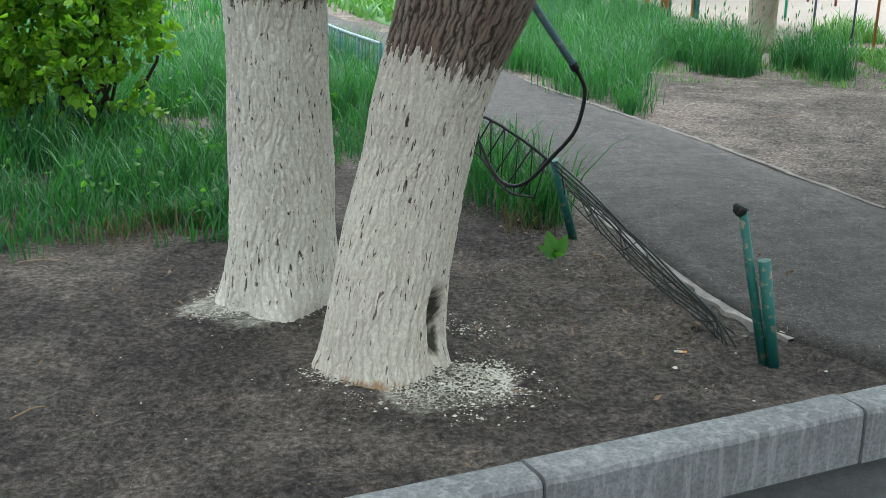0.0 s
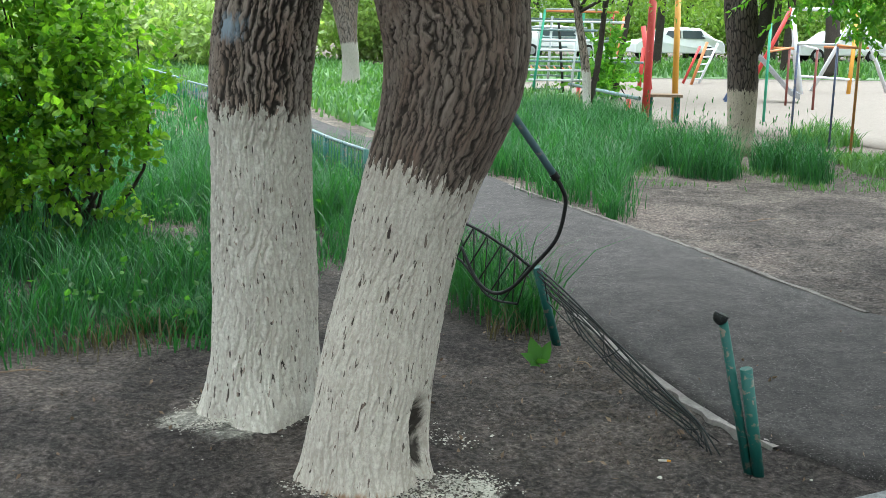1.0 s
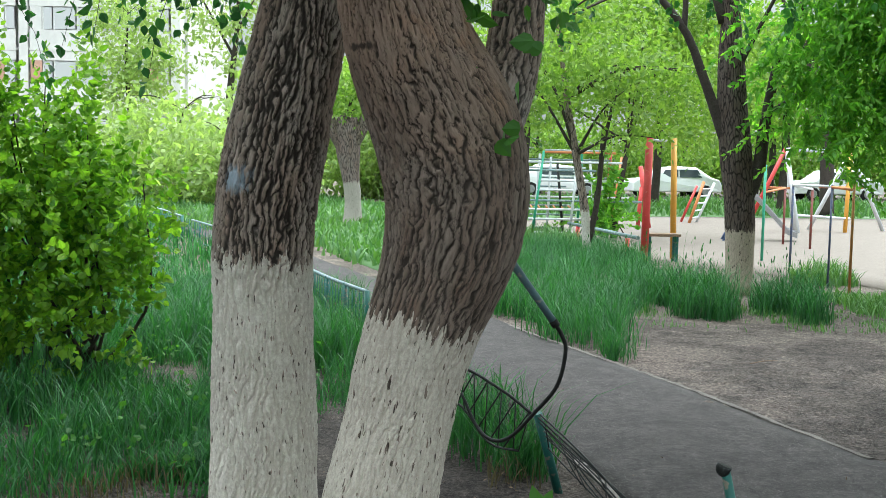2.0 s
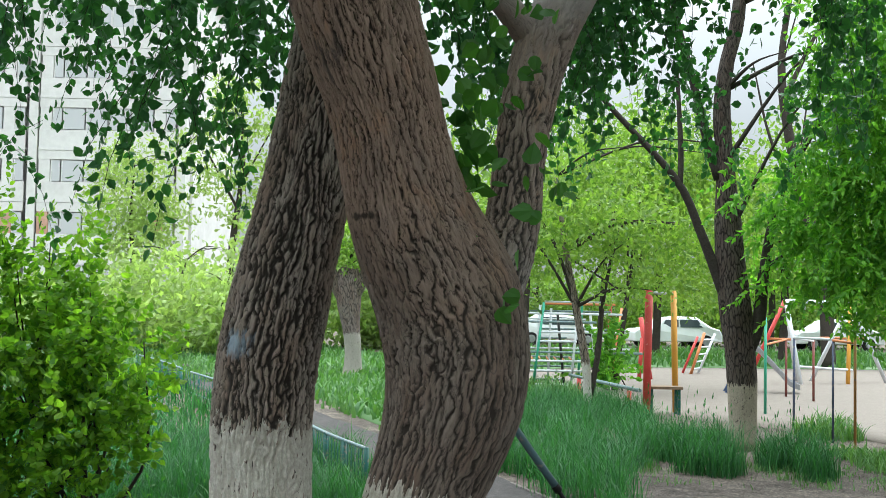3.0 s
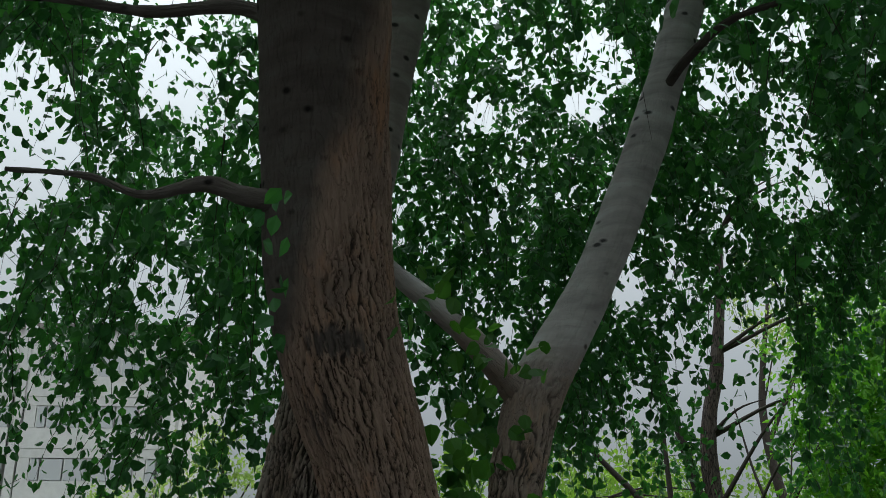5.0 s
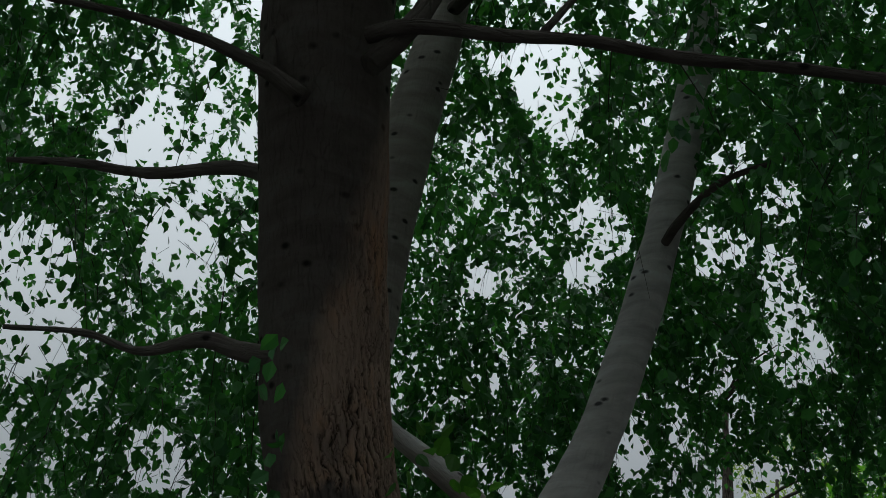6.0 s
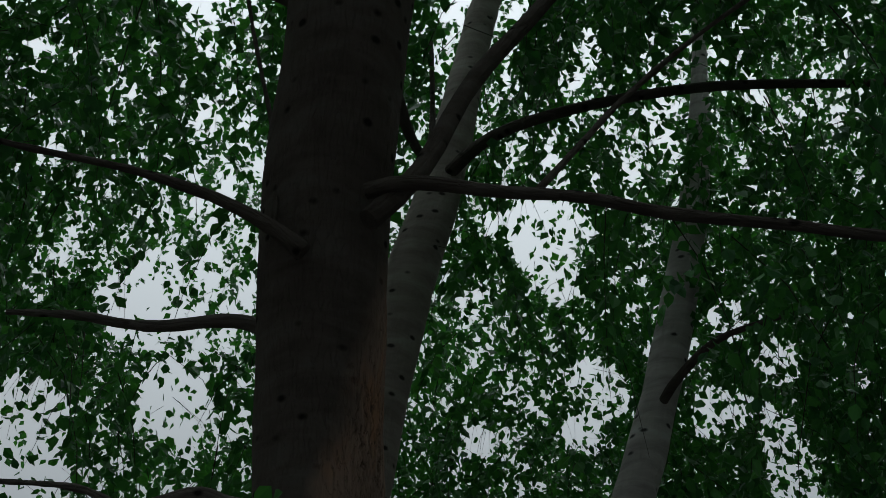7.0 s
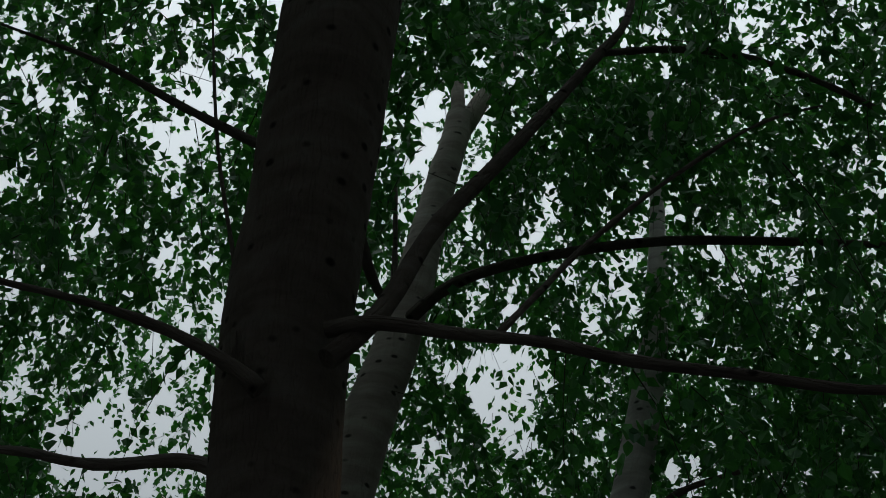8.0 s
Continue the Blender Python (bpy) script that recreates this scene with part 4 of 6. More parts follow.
bough(RISING_BOUGH)
bough(RISING_FORK)
bough(ROAD_BOUGH)
bough(UPPER_BOUGH)
bough(LOW_BOUGH, M_BOUGH)
bough(MID_BOUGH, M_BOUGH)
bough(BACK_BOUGH)
bough(SHORT_BOUGH)

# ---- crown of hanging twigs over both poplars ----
# sky gaps set to fit the camera's view: direction and width in degrees
VIEW_GAPS = [((0.787, 6, 4.98), 2.1), ((0.85, 6, 4.6), 1.3), ((-1.906, 6, 4.35), 2.0), ((-1.571, 6, 3.56), 1.7), ((-2.44, 6, 3.46), 1.5), ((3.364, 9, 4.85), 2.2), ((3.3, 9, 4.3), 1.6), ((-1.865, 6, 8.4), 2.0), ((-1.9, 6, 7.7), 1.4),
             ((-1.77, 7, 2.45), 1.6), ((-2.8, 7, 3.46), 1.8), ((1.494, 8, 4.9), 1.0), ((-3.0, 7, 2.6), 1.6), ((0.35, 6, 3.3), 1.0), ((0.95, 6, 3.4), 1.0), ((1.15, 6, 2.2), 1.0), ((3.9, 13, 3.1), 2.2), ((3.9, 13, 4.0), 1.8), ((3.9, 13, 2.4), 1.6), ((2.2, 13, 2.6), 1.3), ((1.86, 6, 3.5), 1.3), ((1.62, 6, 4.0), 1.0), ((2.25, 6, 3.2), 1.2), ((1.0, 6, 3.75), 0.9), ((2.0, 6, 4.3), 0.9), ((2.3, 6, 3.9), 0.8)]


STEMS_IN_VIEW = np.vstack([spline(p, 60)[:, :3] for p in (TRUNK_LEFT, TRUNK_BENT, LEVEL_BOUGH, RISING_BOUGH, ROAD_BOUGH, UPPER_BOUGH)]
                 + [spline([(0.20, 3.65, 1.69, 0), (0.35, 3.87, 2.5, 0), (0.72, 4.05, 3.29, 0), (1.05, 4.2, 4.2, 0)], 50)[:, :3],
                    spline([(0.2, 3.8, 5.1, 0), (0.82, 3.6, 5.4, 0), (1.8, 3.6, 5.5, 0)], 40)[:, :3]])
VIEW_POINT = np.array([0, 0, 1.6])


def clear_in_view(p):
    """Drops leaves that hide sky gaps or stems from the camera, or hang close."""
    d = p - VIEW_POINT
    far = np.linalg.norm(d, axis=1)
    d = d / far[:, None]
    ways = np.array([w for w, _ in VIEW_GAPS], dtype=float)
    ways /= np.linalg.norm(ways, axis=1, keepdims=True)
    wide = np.array([a for _, a in VIEW_GAPS])
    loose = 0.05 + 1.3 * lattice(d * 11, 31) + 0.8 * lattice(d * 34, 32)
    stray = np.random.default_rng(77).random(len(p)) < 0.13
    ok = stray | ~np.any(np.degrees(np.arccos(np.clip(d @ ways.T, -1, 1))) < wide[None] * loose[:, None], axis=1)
    s = STEMS_IN_VIEW - VIEW_POINT
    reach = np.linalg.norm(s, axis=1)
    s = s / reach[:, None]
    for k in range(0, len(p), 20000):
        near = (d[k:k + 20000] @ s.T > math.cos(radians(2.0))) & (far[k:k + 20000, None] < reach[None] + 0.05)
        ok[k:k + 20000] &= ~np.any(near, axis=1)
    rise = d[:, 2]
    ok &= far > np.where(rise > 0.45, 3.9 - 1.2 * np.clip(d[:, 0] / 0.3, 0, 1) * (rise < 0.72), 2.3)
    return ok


def crown_seeds(count, lo, hi, r, keep=0.50, low=None):
    out = []
    total = 0
    while total < count:
        p = r.uniform(lo, hi, (4000, 3))
        side = 0.018 * np.clip(p[:, 0] / 1.5, -0.9, 1.6)
        ok = lattice(p * np.array([1.1, 1.1, 0.8]), 21) * 0.6 + lattice(p * np.array([3.1, 3.1, 2.2]), 22) * 0.4 > keep - side + r.normal(0, 0.025, 4000)
        if low is not None:
            ok &= p[:, 2] > low(p)
        out.append(p[ok])
        total += int(ok.sum())
    return np.vstack(out)[:count]


def crown_floor(p):
    base = np.where(p[:, 0] > 0.0, 3.35 + 0.10 * np.abs(p[:, 1] - 5), 2.95)
    base = np.where((p[:, 0] < -0.75) & (p[:, 0] > -1.75) & (p[:, 1] > 4.0) & (p[:, 1] < 5.6), 2.35, base)
    base = np.where(p[:, 1] < 2.4, 3.6 + 0.5 * (2.4 - p[:, 1]), base)
    return base


r_crown = np.random.default_rng(12)
near_seeds = crown_seeds(2650, (-4.2, -2.5, 2.3), (5.0, 6.5, 6.4), r_crown, 0.46, crown_floor)
near_seeds = np.vstack([near_seeds, crown_seeds(700, (0.7, 4.9, 3.05), (4.4, 8.2, 5.8), r_crown, 0.44), crown_seeds(130, (-0.3, 4.7, 2.95), (0.9, 6.6, 4.4), r_crown, 0.40), crown_seeds(150, (-3.4, 3.9, 2.55), (-0.7, 6.5, 4.6), r_crown, 0.48)])
leaves, twigs = strands(near_seeds, r_crown, size=(0.042, 0.068), clear=clear_in_view)
arrays("crown", *leaves, M_LEAF, bent, "hanging crown of dark green poplar leaves", smooth=False, kind="stuff")
arrays("twigwork", *twigs, M_TWIG, bent, "thin hanging twigs", kind="stuff")
high_seeds = crown_seeds(7000, (-6, -3.0, 4.4), (8.0, 9.5, 9.8), r_crown, 0.43, crown_floor)
high_seeds = np.vstack([high_seeds, crown_seeds(650, (0.9, 0.0, 5.6), (6.5, 5.5, 9.4), r_crown, 0.38), crown_seeds(150, (1.0, 3.2, 4.7), (3.4, 6, 6.6), r_crown, 0.36), crown_seeds(260, (0.0, 2.3, 5.2), (1.6, 4.6, 7.6), r_crown, 0.36), crown_seeds(500, (-5, 0.5, 5.5), (-1.0, 4.5, 8.8), r_crown, 0.46)])
leaves, twigs = strands(high_seeds, r_crown, size=(0.047, 0.082), outline=DIAMOND, clear=clear_in_view)
arrays("crown", *leaves, M_LEAF, poplar, "high crown of dark green poplar leaves", smooth=False, kind="stuff")
arrays("twigwork", *twigs, M_TWIG, poplar, "thin hanging twigs", kind="stuff")


# leaves added out of view, over the road, to dim light on the trunks
shade_seeds = crown_seeds(1300, (-9, -9, 5.0), (9, -2.0, 9.5), r_crown, 0.40)
leaves, _ = strands(shade_seeds, r_crown, size=(0.09, 0.13), step=0.07, outline=DIAMOND)
arrays("crown", *leaves, M_LEAF, poplar, "high crown reaching over the road", smooth=False, kind="stuff")


def sprout(spots, name="sprout_leaves", parent=None, size=(0.06, 0.09), seed=3, material=None):
    r = np.random.default_rng(seed)
    at, way, sz = [], [], []
    for x, y, z, spread, n in spots:
        p = r.normal((x, y, z), (spread, spread * 0.7, spread * 1.3), (n, 3))
        w = r.normal(0, 0.6, (n, 3))
        w[:, 2] -= 0.5
        at.append(p), way.append(w), sz.append(r.uniform(*size, n))
    v, f = leaf_arrays(np.vstack(at), np.vstack(way), np.concatenate(sz), r, BROAD)
    return arrays(name, v, f, material or M_SPROUT, parent, "young broad green leaves sprouting from the bark", smooth=False, kind="stuff")


sprout([(0.12, 3.5, 2.10, 0.05, 30), (0.14, 3.55, 2.35, 0.07, 44), (0.06, 3.4, 1.95, 0.05, 8), (0.36, 3.5, 2.0, 0.07, 10), (0.27, 3.35, 1.66, 0.05, 6), (0.20, 3.5, 2.7, 0.09, 30), (-0.06, 3.0, 2.66, 0.04, 5), (0.02, 3.25, 2.85, 0.05, 8)], parent=bent, size=(0.05, 0.078))

# ---- the broken low fence beside the path ----
broken = thing("broken_fence", (0.64, 5.21, 0), "collapsed low metal fence with teal posts and bent rusty wire", "fence")
rod("post", (0.644, 5.21, -0.03), (0.524, 5.15, 0.385), 0.022, M_TEAL, broken, "leaning teal painted pipe post", 12)
rod("post", (1.160, 3.63, -0.05), (1.030, 3.66, 0.54), 0.017, M_TEAL, broken, "leaning chipped teal pipe post", 12)
rod("post", (1.190, 3.62, -0.05), (1.112, 3.62, 0.378), 0.022, M_TEAL, broken, "short teal pipe stub", 12)
tube("cap", [(1.030, 3.66, 0.530, 0.018), (1.022, 3.66, 0.548, 0.028), (1.026, 3.66, 0.562, 0.026)], M_WIRE, broken, "torn blackened pipe end", 10, 5)
r_f = random.Random(5)
UPPER = [(0.53, 5.13, 0.375), (0.70, 4.72, 0.275), (0.87, 4.30, 0.16), (1.03, 3.90, 0.075), (1.14, 3.66, 0.028)]
LOWER = [(0.58, 5.11, 0.22), (0.68, 4.72, 0.17), (0.835, 4.29, 0.085), (0.985, 3.91, 0.035), (1.07, 3.68, 0.012)]
upper_c, lower_c = spline([(*p, 0) for p in UPPER], 60)[:, :3], spline([(*p, 0) for p in LOWER], 60)[:, :3]
for share in (0.0, 0.05, 0.13, 0.24, 0.36, 0.52, 0.72, 1.0):
    line = []
    for k in range(0, 60, 10):
        s = min(1, max(0, share + r_f.uniform(-0.08, 0.08) * (0 < share < 1)))
        p = upper_c[k] * (1 - s) + lower_c[k] * s + np.array([r_f.uniform(-.012, .012), 0, r_f.uniform(-.01, .012)])
        line.append((*p, 0.0052 if share < 0.1 else 0.0036))
    p = line[-1]
    line.append((p[0] + r_f.uniform(0.0, 0.07), p[1] - r_f.uniform(0.02, 0.16), 0.012, 0.003))
    tube("wire", line, M_WIRE, broken, around=6, count=26)
for k in range(13):
    i = 2 + int(k * 4.0 + r_f.uniform(0, 2.5))
    up, low = upper_c[i], lower_c[min(59, max(0, i + (r_f.randint(2, 9) if k % 3 else -4)))]
    mid = (up + low) / 2 + np.array([r_f.uniform(-.015, .015), r_f.uniform(-.02, .02), -.008])
    tube("wire", [(*up, .0032), (*mid, .0032), (*low, .0028)], M_WIRE, broken, around=5, count=7)
# the panel still standing behind the leaning trunk, with its bent bars
TOP = [(0.505, 5.12, 0.38), (0.36, 5.25, 0.47), (0.14, 5.45, 0.55), (-0.15, 5.7, 0.5)]
BOT = [(0.44, 5.18, 0.19), (0.30, 5.3, 0.20), (0.12, 5.5, 0.36), (-0.15, 5.75, 0.2)]
tube("rail", [(*p, .0075) for p in TOP], M_WIRE, broken, "bent rusty rail", 8, 20)
tube("rail", [(*p, .0065) for p in BOT], M_WIRE, broken, "bent rusty rail", 8, 20)
top_c, bot_c = spline([(*p, 0) for p in TOP], 30), spline([(*p, 0) for p in BOT], 30)
for k in range(1, 28, 3):
    rod("bar", top_c[k, :3], bot_c[min(29, k + 2), :3], 0.0045, M_WIRE, broken, around=6)
    rod("bar", top_c[k, :3] - np.array([0, 0, .01]), bot_c[max(0, k - 3), :3], 0.0035, M_WIRE, broken, around=6)

hose_pipe = thing("leaning_pipe", (0.532, 4.6, 0.9), "grey-blue pipe propped on a tree with hanging black hose", "pipe")
tube("pipe", [(0.10, 4.33, 1.50, .016), (0.342, 4.5, 1.165, .016), (0.532, 4.6, 0.905, .016)], M_PIPE, hose_pipe, around=12, count=8)
tube("collar", [(0.522, 4.595, 0.918, .018), (0.540, 4.605, 0.893, .019)], M_HOSE, hose_pipe, around=12, count=3)
tube("hose", [(0.534, 4.6, 0.902, .010), (0.566, 4.6, 0.85, .0095), (0.583, 4.6, 0.784, .009), (0.551, 4.6, 0.635, .009), (0.458, 4.62, 0.509, .009), (0.364, 4.66, 0.395, .009), (0.29, 4.72, 0.36, .008), (0.22, 4.8, 0.40, .008), (0.15, 4.9, 0.53, .007)], M_HOSE, hose_pipe, "bent black hose", 8, 50)


def low_fence(path, high, group):
    f = thing("low_fence", (*path[0][:2], 0), "low teal metal fence with thin upright bars along the path", "fence", group)
    c = spline([(*p, 0, 0) for p in path], 60)
    tube("rail", [(*p[:2], high, .016) for p in c[::6]], M_PALETEAL, f, "pale chipped top rail", 8, 40)
    tube("rail", [(*p[:2], high * 0.25, .010) for p in c[::6]], M_TEAL, f, "thin lower rail", 6, 40)
    for p in c[::2]:
        rod("bar", (*p[:2], high * 0.12), (*p[:2], high), .006, M_TEAL, f, around=6)
    for p in c[::12]:
        rod("post", (*p[:2], -0.02), (*p[:2], high + 0.01), .022, M_TEAL, f, around=8)
    return f


low_fence([(-0.55, 9.2), (-1.0, 10.3), (-1.55, 11.9)], 0.46, "fence beside the footpath")
low_fence([(-2.1, 13.4), (-3.2, 16.6), (-4.4, 19.4)], 0.46, "fence beside the footpath")
low_fence([(-4.6, 20.0), (-5.6, 22.4), (-6.8, 25.0)], 0.46, "fence beside the footpath")

butt = thing("cigarette_butt", (0.86, 3.69, 0.0), "white cigarette end lying on the soil", "litter")
rod("paper", (0.842, 3.690, 0.006), (0.872, 3.684, 0.007), 0.0045, M_CHIP, butt)
rod("filter", (0.872, 3.684, 0.007), (0.886, 3.681, 0.007), 0.0046, M_YELLOW, butt, "tan filter")

dock = thing("broad_leaf_weed", (0.51, 4.78, 0), "low weed with broad bright green leaves in soil", "plant")
for k, (a, up, s) in enumerate([(0.4, 1.6, .12), (2.2, 1.9, .13), (3.4, 0.7, .10), (1.3, 1.1, .10), (5.2, 0.5, .10), (4.3, 0.25, .10)]):
    v, f = leaf_arrays(np.array([[0.51, 4.78, 0.015]]), np.array([[math.cos(a), math.sin(a), up]]), np.array([s]), np.random.default_rng(k + 5), BROAD * np.array([1, 0.62, 1]))
    arrays("leaf", v, f, M_SPROUT, dock, smooth=True)

# ---- grass ----
def patch(name, poly, count, high, seed, material, label, width=0.006, clump=0.5, holes=(), feather=0.10, rise=None, heads=0):
    r = np.random.default_rng(seed)
    xs, ys = [p[0] for p in poly], [p[1] for p in poly]
    got = []
    n = 0
    while n < count:
        p = np.stack([r.uniform(min(xs), max(xs), 20000), r.uniform(min(ys), max(ys), 20000), np.zeros(20000)], 1)
        q = p[:, :2] + r.normal(0, feather, (20000, 2)) + 5 * feather * (np.stack([lattice(p * 1.1, seed + 5), lattice(p * 1.1, seed + 6)], 1) - 0.5)
        ok = inside(poly, q[:, 0], q[:, 1]) & (lattice(p * 2.2, seed) + 0.4 * lattice(p * 7, seed + 1) > clump + r.normal(0, 0.12, len(p)))
        for hx, hy, hr in holes:
            ok &= np.hypot(p[:, 0] - hx, p[:, 1] - hy) > hr
        got.append(p[ok])
        n += int(ok.sum())
    p = np.vstack(got)[:count]
    p[:, 2] -= 0.005
    h = (high[0] + (high[1] - high[0]) * r.uniform(0, 1, count) ** 1.5) * (0.35 + 0.75 * lattice(p * 1.7, seed + 2) + 0.4 * lattice(p * 5.1, seed + 3))
    if rise is not None:
        h = h * rise(p)
    v, f = grass_arrays(p, h, r, width)
    if heads:
        # thin upright stalks with slim ears above the blades
        q, tall = p[:heads], h[:heads] * r.uniform(1.05, 1.5, heads)
        sv, sf = grass_arrays(q, tall, r, width * 0.4, 0.12)
        tips = sv.reshape(-1, 7, 3)[:, 6] - np.array([0, 0, 0.02])
        ev, ef = leaf_arrays(tips, r.normal(0, 0.15, tips.shape) + np.array([0, 0, 1.0]), r.uniform(0.05, 0.09, heads), r, SLIM * np.array([1, 0.45, 1]))
        v, f = join([(v, f), (sv, sf), (ev, ef)])
    return tagged(arrays(name, v, f, material, smooth=True), label, "grass", kind="stuff")


patch("tall_grass", [(-5.5, 4.7), (-2.0, 4.85), (-1.5, 4.95), (-1.2, 5.5), (-0.95, 6.3), (-0.5, 7.0), (0.1, 7.6), (-0.55, 9.9), (-1.6, 12.8), (-4.5, 12.8), (-6.5, 8)], 46000, (0.14, 0.42), 31, M_GRASS, "dense tall green grass under the shrubs", 0.0038, 0.60, (), 0.13,
      lambda p: np.clip(0.35 + 0.65 * (p[:, 1] - 4.9 - 1.7 * np.clip(p[:, 0] + 1.6, 0, 2)) / 1.3, 0.25, 1.05))
patch("tall_grass", [(-2.4, 4.55), (-1.9, 4.6), (-1.1, 5.2), (-1.0, 5.7), (-2.0, 5.2)], 1500, (0.06, 0.2), 35, M_GRASS, "sparse short grass at the edge of the soil", 0.004, 0.75)
patch("dry_grass", [(-2.6, 4.75), (-1.5, 4.85), (-1.1, 5.4), (-1.0, 6.0), (-1.6, 5.6), (-2.6, 5.2)], 420, (0.03, 0.14), 46, M_STRAW, "dry brown grass stubble at the edge of the soil", 0.003, 0.75)
patch("dry_grass", [(0.35, 5.2), (0.66, 5.2), (0.62, 5.45), (0.3, 5.5)], 60, (0.04, 0.16), 47, M_STRAW, "dry brown grass under a broken fence", 0.003, 0.4)
patch("tall_grass", [(0.2, 5.5), (0.66, 5.45), (0.62, 5.7), (0.45, 6.9), (0.1, 7.4), (-0.1, 6.4), (0.05, 5.5)], 800, (0.15, 0.42), 32, M_GRASS, "grass tuft growing through a broken fence", 0.004, 0.55)
patch("tall_grass", [(0.42, 5.3), (0.64, 5.3), (0.62, 5.5), (0.40, 5.5)], 150, (0.2, 0.46), 36, M_GRASS, "grass tuft growing through a broken fence", 0.004, 0.2)
patch("meadow_grass", [(0.62, 10.9), (1.12, 9.8), (1.5, 8.85), (1.75, 9.6), (1.9, 10.8), (2.5, 12.2), (2.9, 14.5), (3.3, 17.0), (2.5, 20), (1.0, 20), (-0.6, 16.5), (-0.2, 13.4)], 24000, (0.14, 0.42), 33, M_GRASS, "tall green grass beyond the footpath", 0.0036, 0.68, (), 0.08, None, 900)
patch("meadow_grass", [(2.35, 12.0), (2.5, 11.2), (2.9, 10.9), (3.2, 11.2), (3.35, 12.2), (3.5, 13.2), (3.0, 13.6), (2.5, 13.0)], 2300, (0.18, 0.48), 34, M_GRASS, "tall grass clump beside a trunk", 0.0042, 0.62, ((3.76, 13.45, 0.22),), 0.04, None, 160)
patch("meadow_grass", [(3.45, 11.4), (3.65, 10.8), (3.95, 10.9), (4.1, 11.8), (4.3, 12.8), (3.9, 13.0)], 1300, (0.2, 0.5), 48, M_GRASS, "tall grass clump beside a trunk", 0.0042, 0.62, ((3.76, 13.45, 0.22),), 0.04, None, 110)
patch("meadow_grass", [(2.2, 10.6), (4.6, 10.3), (4.8, 11.6), (4.2, 12.6), (2.6, 12.4), (2.1, 11.6)], 900, (0.03, 0.09), 49, M_LAWN, "short trodden grass round the clumps", 0.005, 0.80, (), 0.08)
patch("meadow_grass", [(1.42, 8.55), (1.75, 8.6), (1.7, 9.2), (1.45, 9.1)], 170, (0.12, 0.32), 37, M_GRASS, "small grass tuft by the path", 0.004, 0.4)
patch("meadow_grass", [(4.6, 11.4), (6.4, 11.6), (8, 12.6), (7.0, 13.4), (4.6, 13.2)], 4200, (0.08, 0.22), 38, M_LAWN, "low light green grass", 0.008, 0.55)
patch("meadow_grass", [(5.0, 14.2), (5.7, 14.4), (5.6, 15.2), (4.9, 15.0)], 500, (0.15, 0.35), 39, M_LAWN, "low grass round playground posts", 0.009, 0.5)
patch("lawn_grass", [(-9, 26.2), (-3.0, 21.2), (-0.9, 15.6), (0.5, 12.2), (1.6, 20), (0, 33), (-6, 46), (-14, 46)], 17000, (0.10, 0.26), 40, M_LAWN, "bright green lawn grass", 0.026, 0.35)
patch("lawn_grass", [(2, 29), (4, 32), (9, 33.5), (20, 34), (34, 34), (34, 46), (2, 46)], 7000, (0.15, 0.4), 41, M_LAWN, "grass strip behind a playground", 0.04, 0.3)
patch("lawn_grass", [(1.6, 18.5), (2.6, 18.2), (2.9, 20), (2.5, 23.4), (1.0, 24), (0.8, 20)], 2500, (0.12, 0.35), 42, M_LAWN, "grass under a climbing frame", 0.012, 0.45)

patch("meadow_grass", [(-9, 11.5), (-1.7, 12.6), (-2.4, 15), (-3.9, 19.2), (-6.9, 26), (-13, 27)], 9000, (0.15, 0.4), 43, M_GRASS, "tall grass beside the low fence", 0.009, 0.35)


# ---- shrubs and further trees ----
def clumps(r, centre, radii, n_clumps, per, spread, floor=None, shell=0.55):
    d = r.normal(size=(n_clumps, 3))
    d /= np.linalg.norm(d, axis=1, keepdims=True)
    c = np.array(centre) + d * np.array(radii) * (r.uniform(shell ** 3, 1, n_clumps) ** (1 / 3))[:, None]
    c += r.normal(0, 0.12, c.shape) * np.array(radii)
    p = np.repeat(c, per, 0) + r.normal(0, 1, (n_clumps * per, 3)) * np.array(spread)
    return p if floor is None else p[p[:, 2] > floor]


def leafy(name, pts, size, material, parent, r, label="", outline=SLIM, hang=0.4):
    w = r.normal(0, 0.7, pts.shape)
    w[:, 2] -= hang
    v, f = leaf_arrays(pts, w, r.uniform(*size, len(pts)), r, outline)
    return arrays(name, v, f, material, parent, label, smooth=False, kind="stuff")


def sprays(r, seeds, ways, length, step, sag, tilt=0.9):
    """Leafy shoots: leaves set in pairs along each arching shoot."""
    at, way = [], []
    for p, w in zip(seeds, ways):
        long_ = r.uniform(*length)
        n = max(3, int(long_ / step))
        u = np.linspace(0.12, 1, n)[:, None]
        path = p + w * long_ * u - np.array([0, 0, sag * long_]) * u ** 2
        run = np.gradient(path, axis=0)
        run /= np.linalg.norm(run, axis=1, keepdims=True) + 1e-9
        across = np.cross(run, r.normal(size=3))
        across /= np.linalg.norm(across, axis=1, keepdims=True) + 1e-9
        for sign in (-1, 1):
            at.append(path + r.normal(0, 0.008, path.shape))
            way.append(run * 0.7 + sign * across * tilt + r.normal(0, 0.25, path.shape) - np.array([0, 0, 0.25]))
    return np.vstack(at), np.vstack(way)


